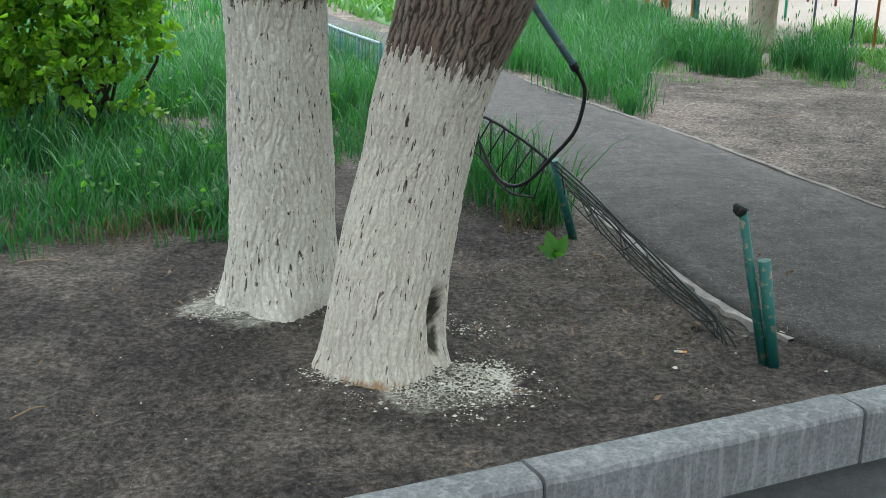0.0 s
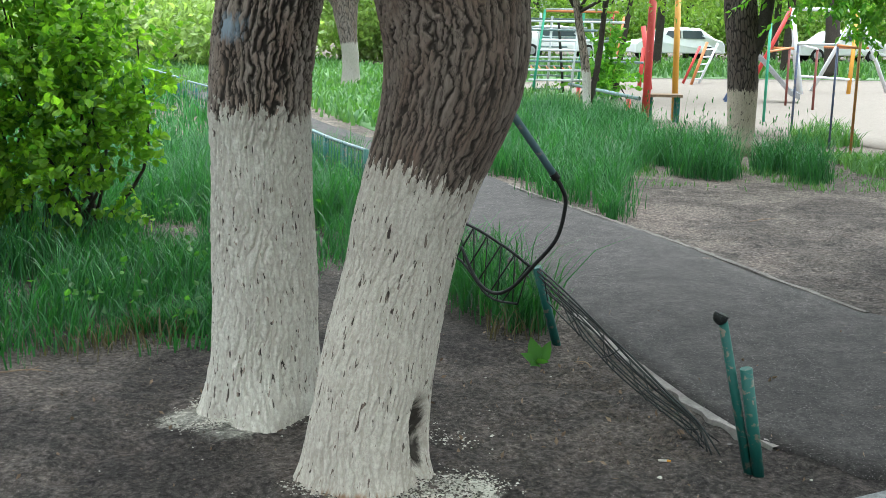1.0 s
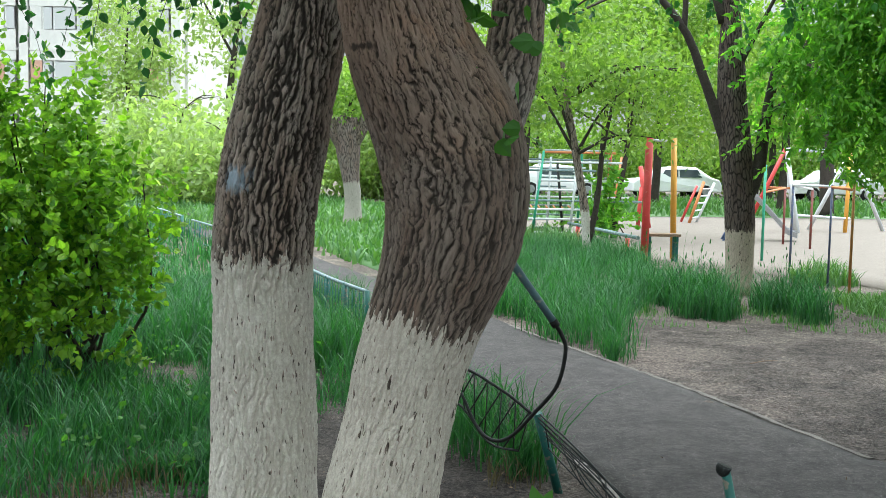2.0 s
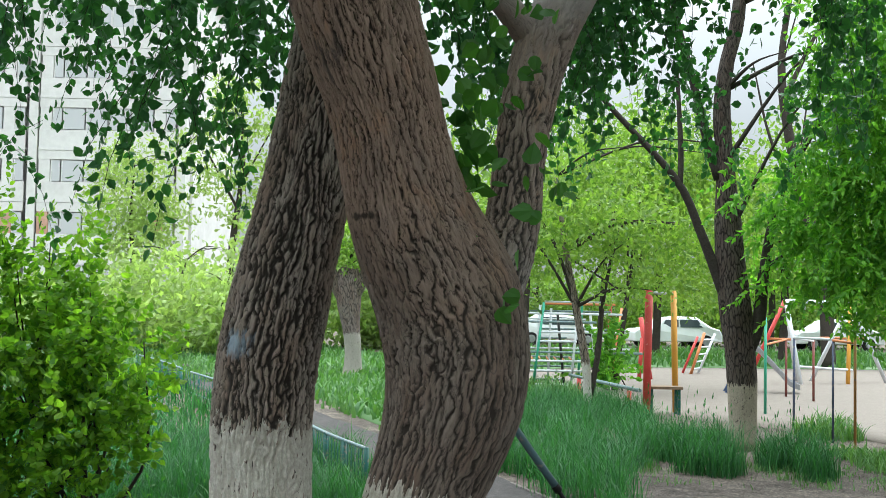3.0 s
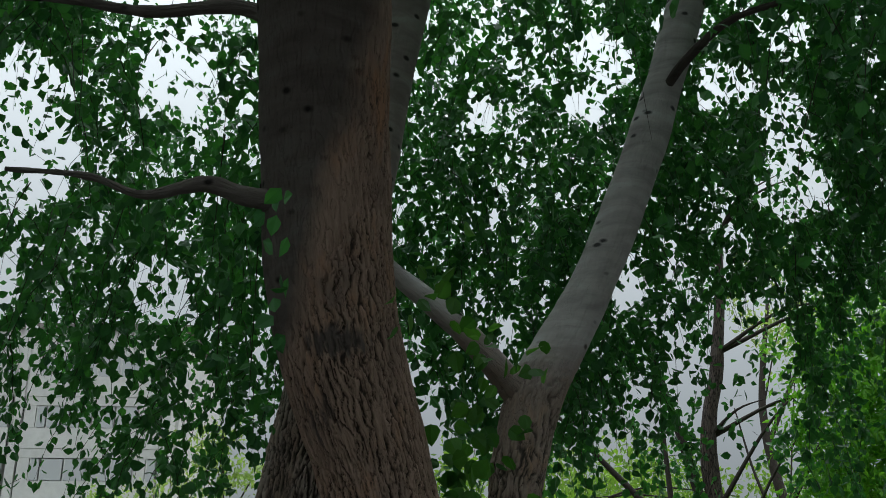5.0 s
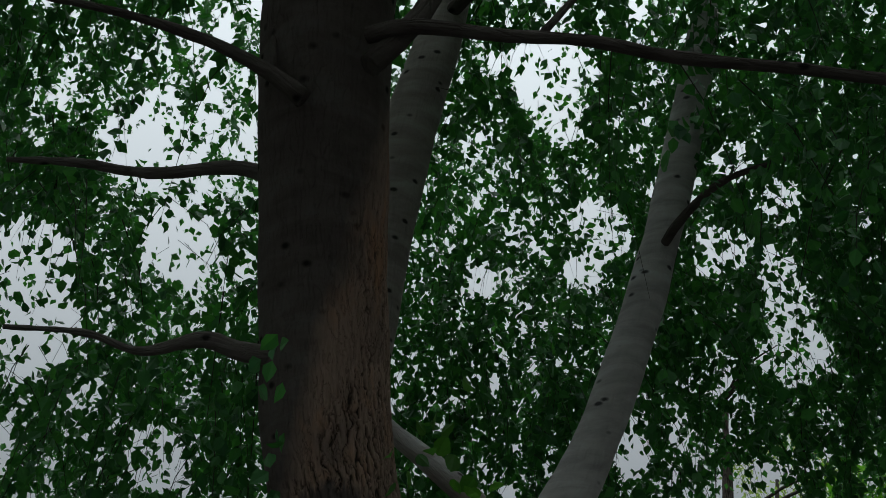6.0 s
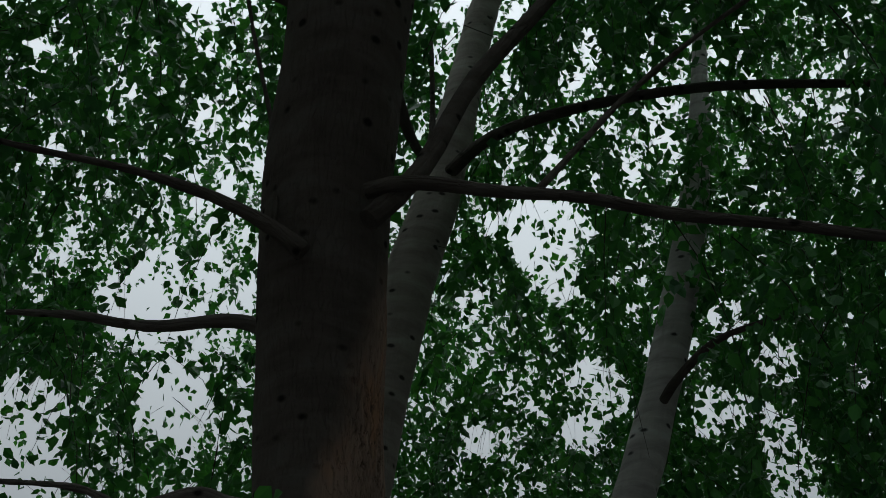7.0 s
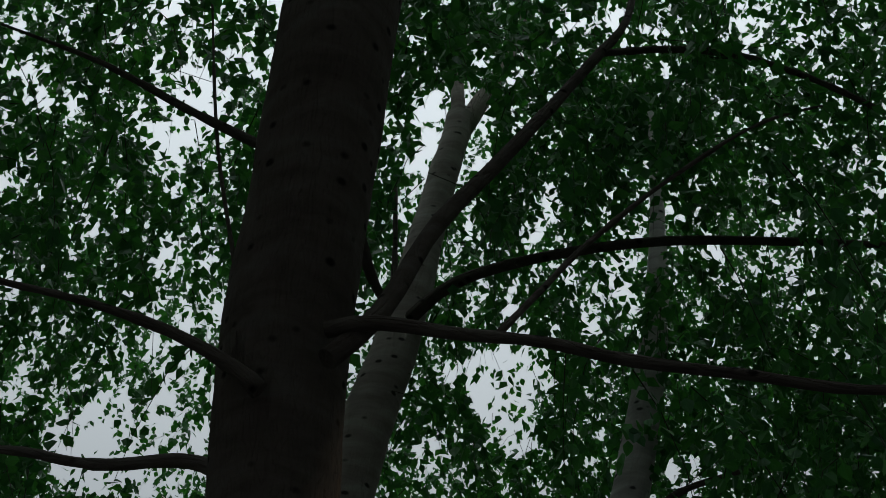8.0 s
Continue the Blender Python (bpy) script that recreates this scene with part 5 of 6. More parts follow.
def shrub(at, masses, seed, n_leaf, size, material, label, stems=9):
    r = np.random.default_rng(seed)
    s = thing("shrub", at, label, "shrub", "shrubs in the grass")
    for k in range(stems):
        c, rad = masses[k % len(masses)]
        tip = np.array(c) + r.normal(0, 0.5, 3) * np.array(rad)
        b = np.array(at) + np.array([r.normal(0, 0.25), r.normal(0, 0.15), -0.02])
        m = (b + tip) / 2 + r.normal(0, 0.08, 3)
        tube("stem", [(*b, .016), (*m, .011), (*tip, .004)], M_TWIG, s, around=6, count=10)
    total = sum(np.prod(rad) for _, rad in masses)
    seeds, ways = [], []
    for c, rad in masses:
        n = int(n_leaf * np.prod(rad) / total / 22) + 4
        d = r.normal(size=(n, 3))
        d /= np.linalg.norm(d, axis=1, keepdims=True)
        seeds.append(np.array(c) + d * np.array(rad) * r.uniform(0.15, 0.85, (n, 1)) - np.array([0, 0, 0.12]))
        ways.append(d * 0.7 + np.array([0, 0, 0.75]) + r.normal(0, 0.25, (n, 3)))
    scale = size[1] / 0.08
    seeds, ways = np.vstack(seeds), np.vstack(ways)
    # every sixth shoot stands up above the rest
    ways[::6] = ways[::6] * np.array([0.4, 0.4, 1.0]) + np.array([0, 0, 0.75])
    pts, turn = sprays(r, seeds, ways, (0.22 * scale, 0.52 * scale), 0.034 * scale, 0.35)
    ok = pts[:, 2] > 0.12
    v, f = leaf_arrays(pts[ok], turn[ok], r.uniform(*size, int(ok.sum())), r, LEAF)
    arrays("foliage", v, f, material, s, smooth=False, kind="stuff")
    return s


shrub((-2.5, 7.3, 0), [((-2.55, 7.3, 1.05), (0.42, 0.5, 0.45)), ((-2.15, 7.3, 1.15), (0.33, 0.4, 0.38)), ((-2.45, 7.4, 1.42), (0.38, 0.4, 0.26)), ((-2.0, 7.1, 0.75), (0.26, 0.3, 0.32)), ((-2.6, 7.0, 0.55), (0.5, 0.4, 0.35)), ((-2.85, 7.3, 1.55), (0.25, 0.3, 0.35))], 51, 7500, (0.045, 0.08), M_BUSH, "bright green leafy shrub in tall grass", 16)
shrub((-3.4, 7.0, 0), [((-3.35, 7.0, 1.0), (0.5, 0.5, 0.5)), ((-3.1, 7.1, 1.5), (0.32, 0.35, 0.32)), ((-3.9, 7.2, 1.2), (0.5, 0.5, 0.7)), ((-3.3, 6.8, 0.5), (0.5, 0.4, 0.35))], 52, 6500, (0.045, 0.08), M_BUSH, "bright green leafy shrub in tall grass", 14)
shrub((-2.7, 7.5, 0), [((-2.62, 7.5, 1.85), (0.07, 0.08, 0.24)), ((-2.95, 7.4, 1.85), (0.10, 0.1, 0.18)), ((-2.3, 7.4, 1.6), (0.08, 0.08, 0.16))], 53, 900, (0.04, 0.07), M_BUSH, "slim upright shoots of a green shrub", 9)
shrub((3.55, 22.6, 0), [((3.45, 22.4, 0.45), (0.35, 0.4, 0.42))], 54, 900, (0.09, 0.14), M_MAPLE, "small green bush at the foot of thin trees", 4)


def branchy_tree(name, at, label, trunk, limbs, crowns, material, size, seed, n_leaf, bark=None, group="", around=20, spread=(0.22, 0.22, 0.18), outline=SLIM, limb_bark=None, fronds=None):
    r = np.random.default_rng(seed)
    t = thing(name, at, label, "tree", group)
    tube("trunk", trunk, bark or M_TWIG, t, around=around, count=40, shape=lambda v, out, b: 0.03 * (lattice(v * np.array([9, 9, 2.5]), 5) - 0.5) * min(1, 6 * trunk[0][3]))
    for p in limbs:
        tube("limb", p, limb_bark or M_TWIG, t, around=10, count=18)
    vol = sum(np.prod(rad) for _, rad in crowns) or 1
    top = np.array(trunk[-1][:3])
    for c, rad in crowns:
        for _ in range(1 if fronds else 3):
            tip = np.array(c) + r.normal(0, 0.4, 3) * np.array(rad)
            k = int(r.integers(len(trunk) // 2, len(trunk)))
            b = np.array(trunk[k][:3])
            if tip[2] < b[2] + 0.2:
                tip[2] = b[2] + 0.4
            m = (b + tip) / 2 + np.array([0, 0, 0.12 * np.linalg.norm(tip - b)])
            tube("limb", [(*b, min(trunk[k][3] * 0.5, .035)), (*m, .016), (*tip, .005)], M_TWIG, t, around=6, count=10)
    if crowns and fronds:
        seeds = np.vstack([clumps(r, c, rad, int(n_leaf * np.prod(rad) / vol / 60) + 3, 3, spread, None, 0.2) for c, rad in crowns])
        ways = r.normal(0, 0.6, seeds.shape) * np.array([1, 1, 0.35])
        pts, turn = sprays(r, seeds, ways, fronds, 0.05, 0.55, 0.7)
        v, f = leaf_arrays(pts, turn, r.uniform(*size, len(pts)), r, outline)
        arrays("crown", v, f, material, t, smooth=False, kind="stuff")
    elif crowns:
        pts = np.vstack([clumps(r, c, rad, int(n_leaf * np.prod(rad) / vol / 22) + 3, 22, spread) for c, rad in crowns])
        leafy("crown", pts, size, material, t, r, outline=outline)
    return t


branchy_tree("maple_tree", (3.76, 13.45, 0), "dark forked tree with green crown at the edge of a playground",
             [(3.80, 13.45, -0.05, .19), (3.79, 13.45, 0.3, .165), (3.75, 13.45, 1.2, .19), (3.64, 13.45, 2.1, .185), (3.60, 13.45, 2.6, .17), (3.55, 13.45, 3.5, .115), (3.52, 13.45, 4.4, .10), (3.72, 13.45, 5.5, .08), (3.9, 13.45, 7.2, .04)],
             [[(3.58, 13.45, 1.8, .075), (3.25, 13.45, 2.65, .058), (2.96, 13.45, 3.27, .048), (2.25, 13.45, 4.04, .036), (1.6, 13.4, 4.7, .02)],
              [(3.0, 13.45, 3.2, .035), (3.0, 13.45, 3.7, .035), (2.95, 13.45, 4.6, .025)],
              [(3.72, 13.45, .95, .1), (3.95, 13.4, 1.5, .085), (4.03, 13.4, 2.2, .068), (4.25, 13.4, 3.2, .045), (4.9, 13.3, 4.4, .025)],
              [(3.48, 13.45, 3.3, .07), (3.3, 13.45, 3.9, .06), (3.15, 13.45, 4.5, .05), (2.8, 13.45, 5.8, .03)],
              [(4.03, 13.4, 2.2, .04), (4.9, 13.2, 2.8, .03), (5.8, 13.0, 3.6, .02)]],
             [((4.9, 12.9, 2.55), (0.85, 0.7, 0.75)), ((4.75, 12.6, 3.5), (0.75, 0.7, 0.7)), ((5.5, 12.6, 3.2), (0.9, 0.8, 1.3)), ((5.6, 12.4, 2.1), (0.9, 0.8, 0.5)), ((5.7, 12.6, 4.6), (0.7, 0.7, 0.6)), ((4.9, 12.4, 4.5), (0.7, 0.7, 0.75)), ((5.4, 12.4, 5.4), (0.9, 0.8, 0.7)), ((4.2, 12.9, 2.95), (0.45, 0.5, 0.5)), ((4.35, 12.8, 2.2), (0.4, 0.4, 0.28))],
             M_MAPLE, (0.07, 0.125), 61, 27000, M_MAPLEBARK, around=40, spread=(0.2, 0.2, 0.12), outline=SLIM, fronds=(0.3, 0.75))
branchy_tree("young_tree", (2.49, 17.6, 0), "slim young tree with whitewashed foot and light green crown",
             [(2.49, 17.6, -0.05, .075), (2.42, 17.6, 0.8, .07), (2.25, 17.6, 1.7, .06), (2.08, 17.6, 2.6, .05), (1.9, 17.6, 3.8, .03)], [[(2.5, 17.6, 0.3, .05), (2.62, 17.6, 1.0, .045), (2.7, 17.6, 1.9, .035), (2.95, 17.6, 3.1, .02)]],
             [((2.2, 18.0, 3.3), (1.5, 1.0, 0.9)), ((3.55, 16.7, 2.15), (1.0, 0.4, 0.42)), ((2.7, 16.8, 2.9), (1.2, 0.5, 0.5)), ((4.3, 16.9, 2.9), (1.0, 0.5, 0.6))], M_FARLEAF, (0.08, 0.14), 62, 7000, M_FARBARK, "young trees by the playground")
branchy_tree("young_tree", (3.51, 23.8, 0), "slim dark-stemmed young tree with light green crown",
             [(3.51, 23.8, -0.05, .06), (3.55, 23.8, 1.2, .05), (3.7, 23.8, 3.0, .04), (3.9, 23.8, 4.2, .02)], [],
             [((3.2, 23.5, 3.9), (1.9, 1.2, 1.2)), ((5.3, 23.0, 2.75), (1.7, 1.0, 0.75)), ((5.6, 23.5, 4.2), (1.8, 1.2, 0.9))], M_FARLEAF, (0.10, 0.17), 63, 9500, None, "young trees by the playground")
branchy_tree("young_tree", (3.74, 22.9, 0), "slim dark-stemmed young tree with light green crown",
             [(3.74, 22.9, -0.05, .07), (3.85, 22.9, 0.9, .06), (4.0, 22.9, 2.0, .05), (4.2, 22.9, 3.5, .03)], [], [((4.3, 22.9, 4.6), (1.5, 1.1, 0.8)), ((1.2, 23.0, 3.2), (1.4, 1.0, 1.0))], M_FARLEAF, (0.10, 0.17), 64, 6500, None, "young trees by the playground")
branchy_tree("young_tree", (3.2, 22.0, 0), "thin bare dark sapling stem", [(3.2, 22.0, -0.05, .035), (3.22, 22.0, 0.7, .035), (3.28, 22.0, 1.25, .03)], [], [], M_FARLEAF, (0.1, 0.2), 65, 0, None, "young trees by the playground", 8)
branchy_tree("pruned_tree", (-1.95, 26.1, 0), "pruned tree with flaking whitewashed trunk on a lawn",
             [(-1.95, 26.1, -0.05, .25), (-1.95, 26.1, 0.5, .20), (-2.02, 26.1, 1.2, .22), (-2.08, 26.1, 1.8, .29), (-2.1, 26.1, 2.2, .31), (-2.1, 26.1, 2.5, .24), (-2.1, 26.1, 2.62, .10)],
             [[(-2.2, 26.05, 1.75, .13), (-2.42, 26.0, 2.2, .15), (-2.55, 26.0, 2.5, .14), (-2.6, 26.0, 2.58, .06)], [(-1.98, 26.05, 1.8, .13), (-1.78, 26.0, 2.2, .14), (-1.65, 26.0, 2.55, .13), (-1.62, 26.0, 2.63, .06)]],
             [((-2.1, 26.0, 3.1), (0.7, 0.5, 0.6))], M_FARLEAF, (0.1, 0.16), 66, 1500, M_PRUNEBARK, limb_bark=M_PRUNEBARK)
for k, (x, y, h, rx, mat) in enumerate([(-13, 38, 2.6, 3.5, M_HAZYLEAF), (-8.5, 37, 3.6, 3.0, M_HAZYLEAF), (-4.8, 40, 5.6, 2.8, M_HAZYLEAF), (-1.0, 42, 6.5, 3.0, M_HAZYLEAF), (-6.5, 34, 2.6, 2.2, M_HAZYLEAF), (3.0, 38, 9.5, 3.2, M_FARLEAF),
                                        (8.0, 40, 10, 3.4, M_FARLEAF), (14, 46, 8, 3.6, M_FARLEAF), (20, 45, 8, 3.6, M_FARLEAF), (26, 46, 8, 4, M_FARLEAF), (-22, 44, 3, 4, M_HAZYLEAF), (12, 38, 8.5, 2.8, M_FARLEAF), (-14.5, 52, 9.5, 2.0, M_HAZYLEAF), (-3.6, 44, 2.9, 2.2, M_HAZYLEAF), (-1.6, 43, 2.6, 1.9, M_HAZYLEAF)] + [(1.5 + 3.6 * j, 54.5, 3.9, 2.6, M_FARLEAF) for j in range(8)]):
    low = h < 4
    branchy_tree("garden_tree", (x, y, 0), "distant pale green bushy tree with haze in its leaf colour" if mat is M_HAZYLEAF else "light green tree behind a playground",
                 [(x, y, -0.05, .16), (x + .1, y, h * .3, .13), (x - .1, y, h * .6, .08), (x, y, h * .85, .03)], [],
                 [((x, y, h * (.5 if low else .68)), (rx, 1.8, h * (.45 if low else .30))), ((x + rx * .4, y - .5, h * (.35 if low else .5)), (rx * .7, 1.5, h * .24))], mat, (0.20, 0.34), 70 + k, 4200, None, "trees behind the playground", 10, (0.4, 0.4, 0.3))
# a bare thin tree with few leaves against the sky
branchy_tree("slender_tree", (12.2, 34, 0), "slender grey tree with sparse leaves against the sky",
             [(12.2, 34, -0.05, .22), (12.0, 34, 3.0, .20), (11.2, 34, 6.0, .17), (10.7, 34, 9.4, .12), (11.2, 34, 13, .06)], [[(10.8, 34, 8.4, .09), (11.8, 34, 10.5, .06), (13.0, 34, 12.6, .03)], [(11.6, 34, 4.6, .08), (10.4, 34, 7.0, .05), (9.8, 34, 9.5, .02)]], [((11.6, 34, 13), (1.8, 1.4, 1.6))], M_HAZYLEAF, (0.14, 0.24), 67, 900, M_TWIG)
branchy_tree("slender_tree", (-9.5, 50, 0), "tall tree with sparse leaves, haze put into their pale colour",
             [(-9.5, 50, -0.05, .2), (-9.4, 50, 4, .16), (-9.0, 50, 8, .1), (-9.2, 50, 12, .04)], [[(-9.2, 50, 6, .07), (-10.6, 50, 8.5, .04)], [(-9.1, 50, 7, .06), (-7.8, 50, 9.5, .03)]], [((-9.4, 50, 8.5), (2.6, 1.5, 3.8))], M_HAZYLEAF, (0.2, 0.34), 68, 2600, M_TWIG)
# broad weeds among the grass blades
r_w = np.random.default_rng(90)
spots = np.stack([r_w.uniform(-4.2, -0.7, 130), r_w.uniform(5.1, 9.5, 130), r_w.uniform(0.03, 0.2, 130)], 1)
spots = spots[(spots[:, 1] > 5.0 - 0.9 * (spots[:, 0] + 1.7))]
weeds = np.repeat(spots, 11, 0) + r_w.normal(0, 1, (len(spots) * 11, 3)) * np.array([0.07, 0.07, 0.06])
weeds[:, 2] = np.abs(weeds[:, 2]) + 0.01
tagged(leafy("weeds", weeds, (0.02, 0.05), M_SPROUT, None, r_w, "small leafy weeds among tall grass", LEAF, 0.0), category="weeds")
litter = np.stack([r_w.normal(0.1, 1.1, 260), r_w.normal(4.2, 0.7, 260), np.full(260, 0.014)], 1)
litter = litter[litter[:, 1] > 2.75 + 0.47 * litter[:, 0]]
tagged(leafy("dry_leaf_litter", litter, (0.012, 0.035), M_WOOD, None, r_w, "few dry leaf scraps on the soil", SLIM, 0.0), category="litter")

for x, y, a, long_ in ((-1.30, 3.02, 0.9, 0.12), (-1.85, 4.55, 0.1, 0.22), (2.55, 8.6, 0.5, 0.3), (0.75, 4.75, 2.3, 0.1)):
    t = thing("fallen_twig", (x, y, 0), "small dry twig lying on bare soil", "twig", "twigs on the soil")
    d = np.array([math.cos(a), math.sin(a), 0]) * long_
    tube("twig_stem", [(x, y, 0.012, .004), (*(np.array([x, y, 0.018]) + d * .5 + np.array([0.01, 0.02, 0])), .0035), (*(np.array([x, y, 0.012]) + d), .002)], M_WOOD, t, around=5, count=8)
    tube("side_shoot", [(*(np.array([x, y, 0.016]) + d * .5), .0025), (*(np.array([x, y, 0.02]) + d * .7 + np.array([-d[1], d[0], 0]) * .25), .0015)], M_WOOD, t, around=5, count=3)

# ---- playground ----
def pipe_posts():
    rows = [((5.45, 18.08), 1.60, M_GREEN, .024), ((7.03, 21.96), 1.16, M_DULLRED, .024), ((5.57, 17.0), 1.30, M_DULLBLUE, .019), ((7.18, 20.8), 1.17, M_DULLRED, .024), ((5.2, 14.3), 1.34, M_DULLBLUE, .015), ((5.29, 13.78), 1.52, M_OCHRE, .018)]
    f = thing("exercise_bars", (5.4, 15.5, 0), "row of thin painted metal exercise bars on sand", "exercise bars")
    names = ["green post", "orange post", "blue post", "dark red post", "grey-blue post", "yellow-brown post"]
    for ((x, y), h, m, r), lab in zip(rows, names):
        rod("post", (x, y, -0.03), (x, y, h), r, m, f, lab, 10)
    rod("crossbar", (5.45, 18.08, 1.14), (7.03, 21.96, 1.14), .02, M_ORANGE, f, "orange crossbar")
    rod("crossbar", (5.57, 17.0, 1.28), (7.18, 20.8, 1.15), .018, M_WHITEP, f, "white crossbar")
    rod("crossbar", (5.2, 14.3, 1.33), (5.57, 17.0, 1.29), .018, M_WHITEP, f, "white crossbar")
    rod("crossbar", (5.29, 13.78, 1.30), (5.2, 14.3, 1.32), .018, M_ORANGE, f)


pipe_posts()

gym = thing("horizontal_bar", (3.36, 17.4, 0), "red and yellow horizontal bar posts with a small bench", "horizontal bar")
rod("post", (3.36, 17.4, -0.05), (3.39, 17.4, 2.0), .062, M_RED, gym, "thick red painted post", 16)
rod("post", (3.97, 18.06, -0.05), (3.92, 18.06, 2.0), .05, M_YELLOW, gym, "yellow painted post", 16)
rod("crossbar", (3.39, 17.4, 1.95), (3.92, 18.06, 1.95), .022, M_STEEL, gym)
bench = thing("bench", (3.7, 17.75, 0), "small dark wooden bench between two posts", "bench")
part("seat", box_bm((3.44, 17.55, 0.41), (3.98, 17.85, 0.455), 0.008), M_WOOD, bench)
for x, y in ((3.48, 17.6), (3.48, 17.8), (3.92, 17.6), (3.92, 17.8)):
    part("leg", box_bm((x - .025, y - .025, -0.02), (x + .025, y + .025, 0.41), 0.004), M_TEAL, bench)
seesaw = thing("balance_beam", (3.6, 20.5, 0), "long pale green balance beam on short posts", "balance beam")
tube("beam", [(2.75, 22.4, .33, .032), (3.35, 17.9, .36, .032)], M_PALETEAL, seesaw, around=10, count=3)
for x, y in ((2.85, 21.7), (3.28, 18.5)):
    rod("post", (x, y, -0.03), (x, y, 0.31), .04, M_RED, seesaw)
brace = thing("red_frame", (5.1, 26.6, 0), "red painted leaning climbing posts", "frame")
rod("post", (5.23, 26.64, -0.03), (4.98, 26.64, 1.5), .06, M_RED, brace, around=12)
rod("post", (4.95, 26.64, -0.03), (5.02, 26.64, 1.0), .05, M_RED, brace, around=12)
rod("post", (4.62, 28.4, -0.03), (4.85, 28.4, 1.72), .07, M_ORANGE, brace, around=12)


def climbing_frame():
    c = thing("climbing_frame", (2.4, 22.5, 0), "white and teal painted metal climbing frame with many rungs", "climbing frame")
    for (x0, z0), (x1, z1), y, m in [((2.0, -0.03), (2.22, 1.80), 22.5, M_GREEN), ((2.78, -0.03), (2.92, 1.75), 22.5, M_WHITEP), ((1.76, -0.03), (1.83, 1.79), 23.4, M_PALETEAL), ((2.40, -0.03), (2.46, 1.68), 23.4, M_WHITEP), ((2.72, -0.03), (2.55, 1.6), 23.0, M_WIRE), ((3.05, -0.03), (3.12, 1.8), 23.4, M_GREEN), ((3.75, -0.03), (3.86, 1.75), 24.2, M_RED), ((3.6, -0.03), (3.4, 1.6), 24.2, M_WHITEP), ((2.2, -0.03), (2.3, 1.75), 24.2, M_WHITEP)]:
        rod("post", (x0, y, z0), (x1, y, z1), .028, m, c, around=8)
    for z, x0, x1, m in [(0.12, 2.03, 2.86, M_WHITEP), (0.40, 1.93, 3.10, M_WHITEP), (0.60, 1.66, 3.06, M_WHITEP), (0.78, 1.9, 4.25, M_PALETEAL), (1.0, 2.1, 2.9, M_WHITEP), (1.19, 2.15, 3.80, M_WHITEP), (1.40, 1.7, 3.30, M_PALETEAL), (1.57, 1.9, 3.83, M_WHITEP), (1.77, 2.22, 3.70, M_ORANGE)]:
        rod("rung", (x0, 22.5, z), (x1, 22.5, z), .024, m, c, around=8)
        rod("rung", (x0 + .1, 23.4, z + .05), (x1 - .1, 23.4, z + .05), .02, M_WHITEP if m is not M_WHITEP else M_PALETEAL, c, around=8)
    for k in range(6):
        rod("bar", (2.0 + .16 * k, 22.5, 0.62), (2.05 + .16 * k, 23.4, 0.64), .018, M_ORANGE, c, around=6)


climbing_frame()


def swing():
    s = thing("swing_frame", (9.5, 26, 0), "white, red and yellow A-frame swing on sand", "swing")
    for a, b, m in [((8.64, 25.9, -.03), (8.41, 26.3, 1.98), M_WHITEP), ((7.55, 26.6, -.03), (8.38, 26.3, 1.98), M_RED), ((9.86, 26.2, -.03), (10.1, 26.7, 1.9), M_YELLOW), ((11.16, 27.1, -.03), (10.15, 26.8, 1.95), M_WHITEP), ((9.3, 27.2, -.03), (10.1, 26.75, 1.93), M_WHITEP), ((8.9, 27.0, -.03), (8.42, 26.35, 1.95), M_WHITEP)]:
        rod("leg", a, b, .05, m, s, around=10)
    rod("beam", (8.36, 26.3, 1.97), (10.2, 26.8, 1.95), .045, M_WHITEP, s, "white top beam", 10)
    rod("crosspiece", (7.95, 26.5, 1.05), (8.55, 26.1, 1.05), .03, M_ORANGE, s)
    rod("crosspiece", (9.5, 27.1, 1.08), (10.6, 27.0, 1.08), .03, M_ORANGE, s)
    rod("crosspiece", (8.5, 26.0, 0.42), (10.0, 26.3, 0.34), .03, M_WHITEP, s)


swing()

slide = thing("slide", (7.4, 22.9, 0), "small playground slide with dull steel chute", "slide")
v, f = [], []
for k, (x, z) in enumerate([(6.55, 0.95), (6.75, 0.84), (7.1, 0.48), (7.4, 0.16), (7.62, 0.08)]):
    for w, h in ((-.26, .12), (-.24, 0), (.24, 0), (.26, .12)):
        v.append((x + w * .3, 22.9 + w, z + h))
f = [(k * 4 + j, k * 4 + j + 1, k * 4 + 5 + j, k * 4 + 4 + j) for k in range(4) for j in range(3)]
chute = arrays("chute", v, f, M_STEEL, slide, "dull steel chute", smooth=False)
chute.modifiers.new("thick", "SOLIDIFY").thickness = 0.02
for x, y in ((6.5, 22.65), (6.65, 23.15)):
    rod("post", (x, y, -.03), (x, y, 1.5), .03, M_GREEN, slide, around=8)
for x, y in ((6.0, 22.7), (6.1, 23.2)):
    rod("rail", (x, y, -.03), (x + .5, y, 0.95), .025, M_BLUE, slide, around=8)
for k in range(4):
    rod("rung", (6.1 + .1 * k, 22.7, .18 + .2 * k), (6.2 + .1 * k, 23.2, .18 + .2 * k), .018, M_BLUE, slide, around=6)


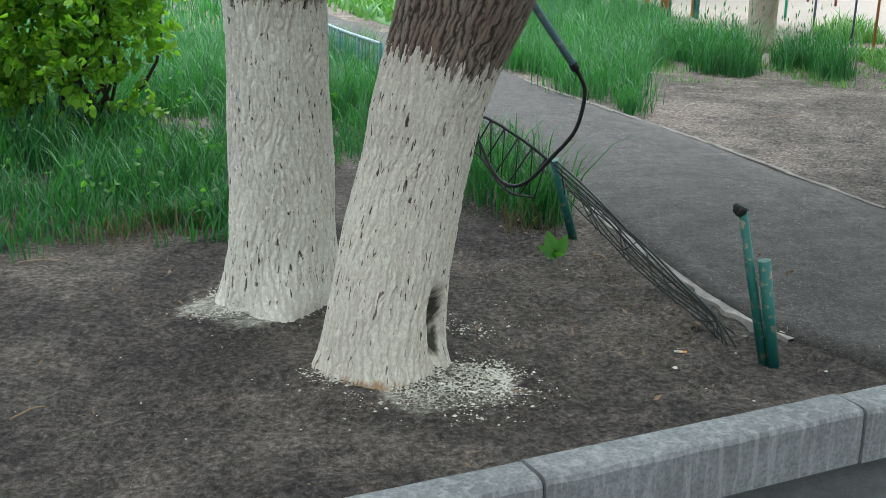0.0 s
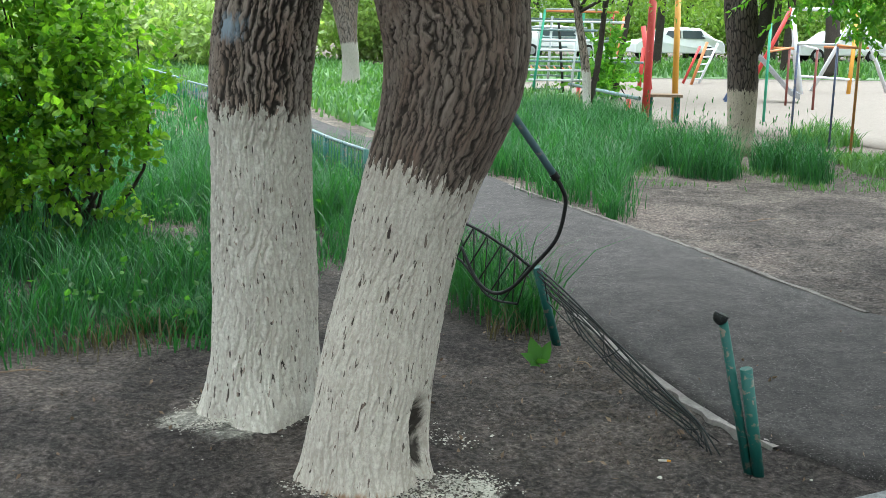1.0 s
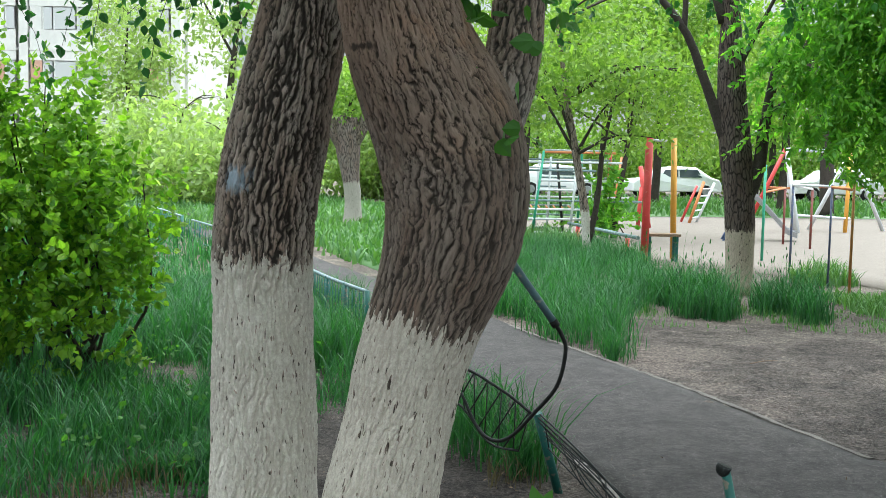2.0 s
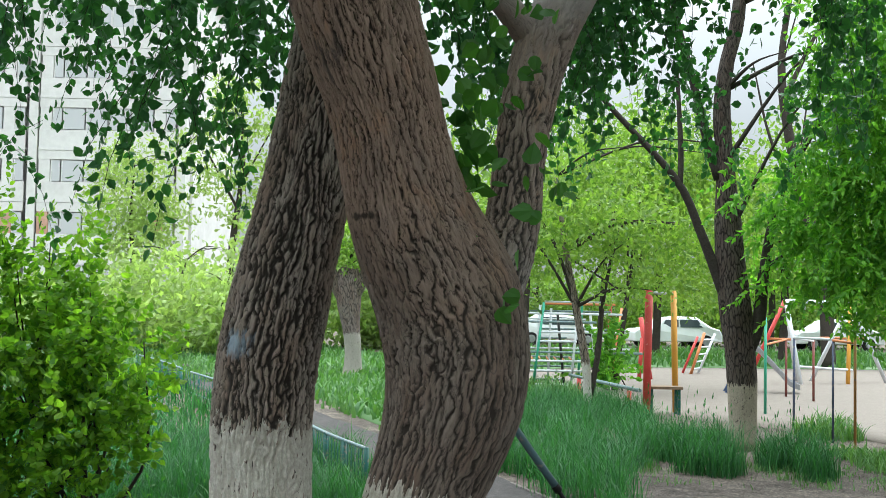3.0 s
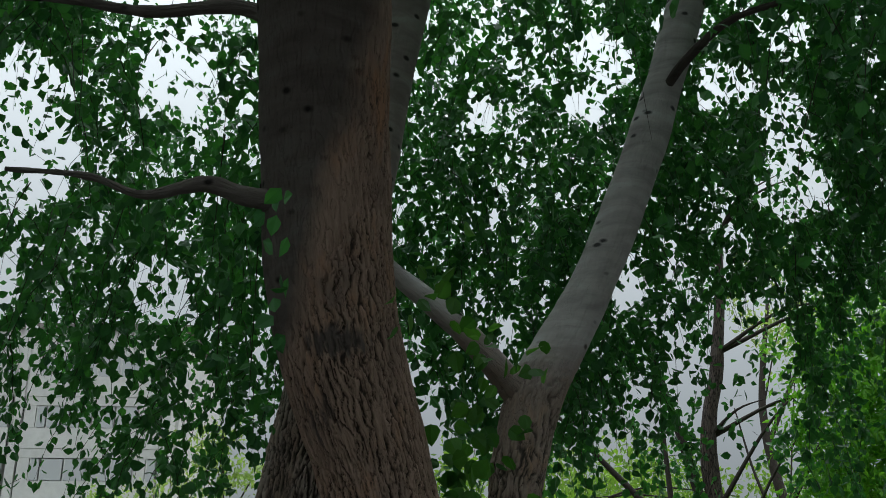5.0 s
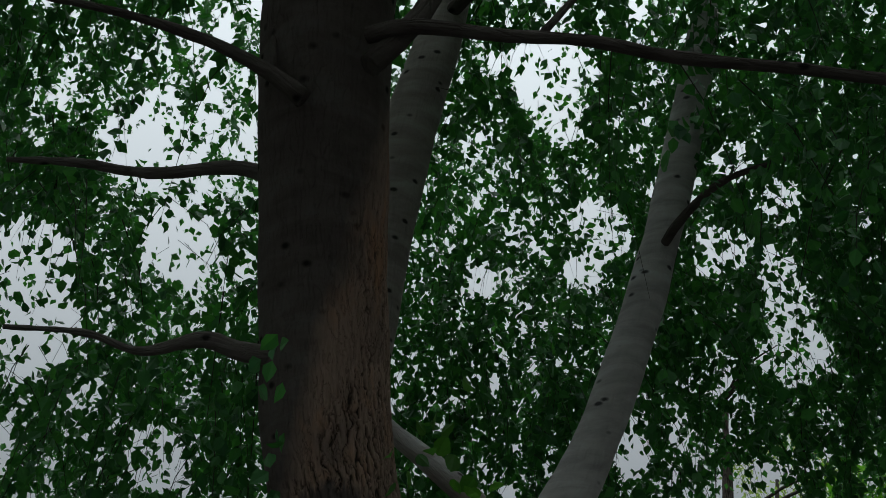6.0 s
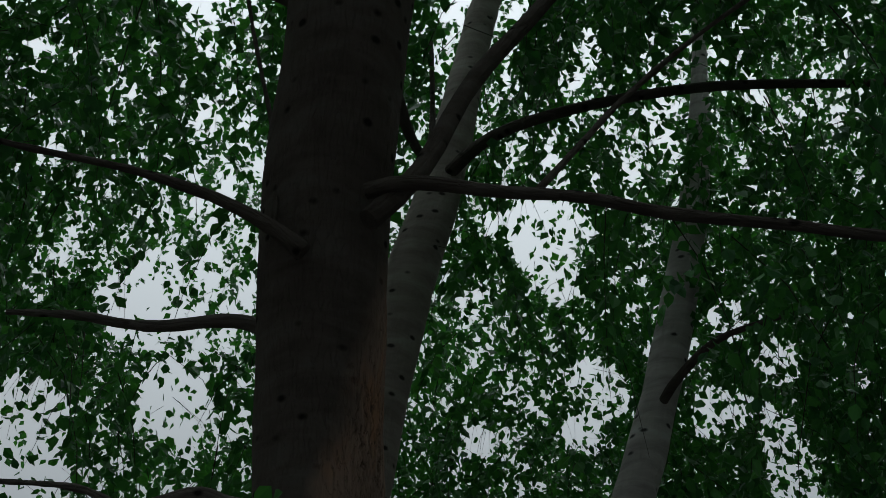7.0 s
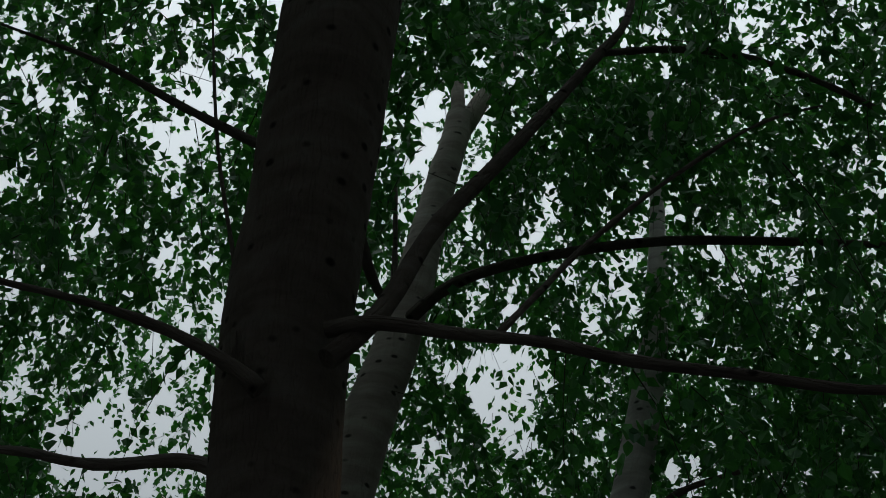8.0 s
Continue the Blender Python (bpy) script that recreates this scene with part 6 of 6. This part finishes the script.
def ladder():
    d = thing("ladder_climber", (7.2, 29.5, 0), "leaning orange and white painted ladder climber", "ladder")
    rod("rail", (6.79, 29.2, -.03), (7.16, 29.2, 1.12), .04, M_ORANGE, d, around=8)
    rod("rail", (7.15, 29.9, -.03), (7.62, 29.9, 1.08), .035, M_WHITEP, d, around=8)
    rod("rail", (6.65, 29.5, .02), (7.05, 29.5, 1.0), .035, M_RED, d, around=8)
    for k in range(5):
        s = (k + .7) / 5.6
        rod("rung", (6.79 + .37 * s, 29.2, 1.1 * s), (7.15 + .47 * s, 29.9, 1.1 * s), .022, M_WHITEP, d, around=6)


ladder()


# ---- cars, wall and flats behind ----
def car(at, turn, name_label, tall=1.45, long_=4.2):
    c = thing("car", (0, 0, 0), name_label, "car", "cars parked behind the playground")
    half = .82
    prof = [(-.5, .30), (-.5, .72), (-.46, .86), (-.30, .92), (-.16, 1.36), (.02, 1.45), (.22, 1.42), (.38, .98), (.47, .86), (.5, .62), (.5, .30)]
    bm = bmesh.new()
    rings = []
    for y, k in ((-half, .96), (-half * .8, 1.0), (half * .8, 1.0), (half, .96)):
        inset = 1 if abs(y) < half else .985
        rings.append([bm.verts.new((x * long_ * inset, y * (1 - .16 * max(0, (z - .9) / .5)), z * tall / 1.45 * (k if z > .9 else 1))) for x, z in prof])
    for a, b in zip(rings, rings[1:]):
        for j in range(len(prof)):
            bm.faces.new((a[j], a[(j + 1) % len(prof)], b[(j + 1) % len(prof)], b[j]))
    bm.faces.new(rings[0])
    bm.faces.new(list(reversed(rings[-1])))
    bmesh.ops.recalc_face_normals(bm, faces=bm.faces)
    body = part("body", bm, M_CARW, c)
    body.modifiers.new("soft", "BEVEL").width = 0.04
    for side in (-1, 1):
        y = side * (half * .93)
        for x0, x1 in ((-.19, .00), (.02, .27)):
            vv = [(x0 * long_, y, .96), (x1 * long_, y, .96), ((x1 * .82) * long_, y - side * .05, 1.30), ((x0 * .75) * long_, y - side * .05, 1.30)]
            g = bmesh.new()
            lo = [g.verts.new(p) for p in vv]
            hi = [g.verts.new((p[0], p[1] + side * .012, p[2])) for p in vv]
            g.faces.new(hi)
            g.faces.new(list(reversed(lo)))
            for j in range(4):
                g.faces.new((lo[j], lo[(j + 1) % 4], hi[(j + 1) % 4], hi[j]))
            bmesh.ops.recalc_face_normals(g, faces=g.faces)
            part("side_window", g, M_GLASS, c, "dark glass")
        for x in (-.31, .31):
            w = tube("wheel", [(x * long_, side * .72, .31, .31), (x * long_, side * .86, .31, .30)], M_RUBBER, c, "", 20, 3)
            tube("rim", [(x * long_, side * .855, .31, .19), (x * long_, side * .875, .31, .17)], M_STEEL, w, "grey steel rim", 14, 2)
        part("headlight", box_bm((.47 * long_, side * .6 - .12, .62), (.503 * long_, side * .6 + .12, .76), .01), M_GLASS, c)
    c.matrix_basis = pose(*at, 0, 0, turn)
    return c


car((10.9, 50.5, 0), 8, "white hatchback parked behind a playground")
# the next two cars are added in place of indistinct whitish shapes
car((5.6, 51.0, 0), 184, "white car standing in for whitish shapes behind a playground")
car((18.5, 51.0, 0), 5, "white car standing in for whitish shapes behind a playground")

flats = thing("apartment_building", (-30, 60, 0), "pale panel apartment building with glazed balconies", "building")
part("wall", box_bm((-48, 60.4, -0.05), (-13.6, 72, 19.6)), M_WALLP, flats)
part("roof", box_bm((-48.3, 60.2, 19.6), (-13.3, 72.3, 19.95), 0.03), M_CEMENT, flats)
for x in (-22.1, -14.0, -30.3, -38.6):
    part("pier", box_bm((x - .24, 59.2, -0.05), (x + .24, 60.397, 19.6), .02), M_WALLP, flats)
for fl in range(6):
    z = 1.37 + 2.85 * fl
    for x0 in (-21.8, -30.0, -38.3):
        x1 = x0 + 7.5
        part("balcony_slab", box_bm((x0, 59.25, z - .14), (x1, 60.396, z), .01), M_WALLP, flats)
        par = part("balcony_front", box_bm((x0 + .02, 59.27, z + .003), (x1 - .02, 59.35, z + .98), .01), M_WALLP, flats)
        for k in range(6):
            a = x0 + .05 + k * 1.24
            if k in (0, 5):
                part("balcony_panel", box_bm((a, 59.28, z + .985), (a + .62, 59.34, z + 2.2), .005), M_BRICKRED if fl == 1 else M_WALLP, flats, "infill panel")
                a += .66
            win = part("window_frame", box_bm((a, 59.285, z + .985), (a + .06, 59.335, z + 2.2)), M_FRAME, flats)
            part("pane", box_bm((a + .063, 59.30, z + 1.02), (a + (.5 if k in (0, 5) else 1.16), 59.32, z + 2.16)), M_PANE, win, "pale window glass, sky reflection put into its colour")
        part("balcony_head", box_bm((x0 + .02, 59.27, z + 2.203), (x1 - .02, 59.35, z + 2.70), .01), M_WALLP, flats)
# wall added out of view to cut the sky light reaching the trunks
back_wall = part("wall_behind", box_bm((-40, -19, -0.2), (40, -18, 9)), M_BLOCKWALL)
tagged(back_wall, "unseen plain grey wall added to block sky light", "wall", kind="structure")
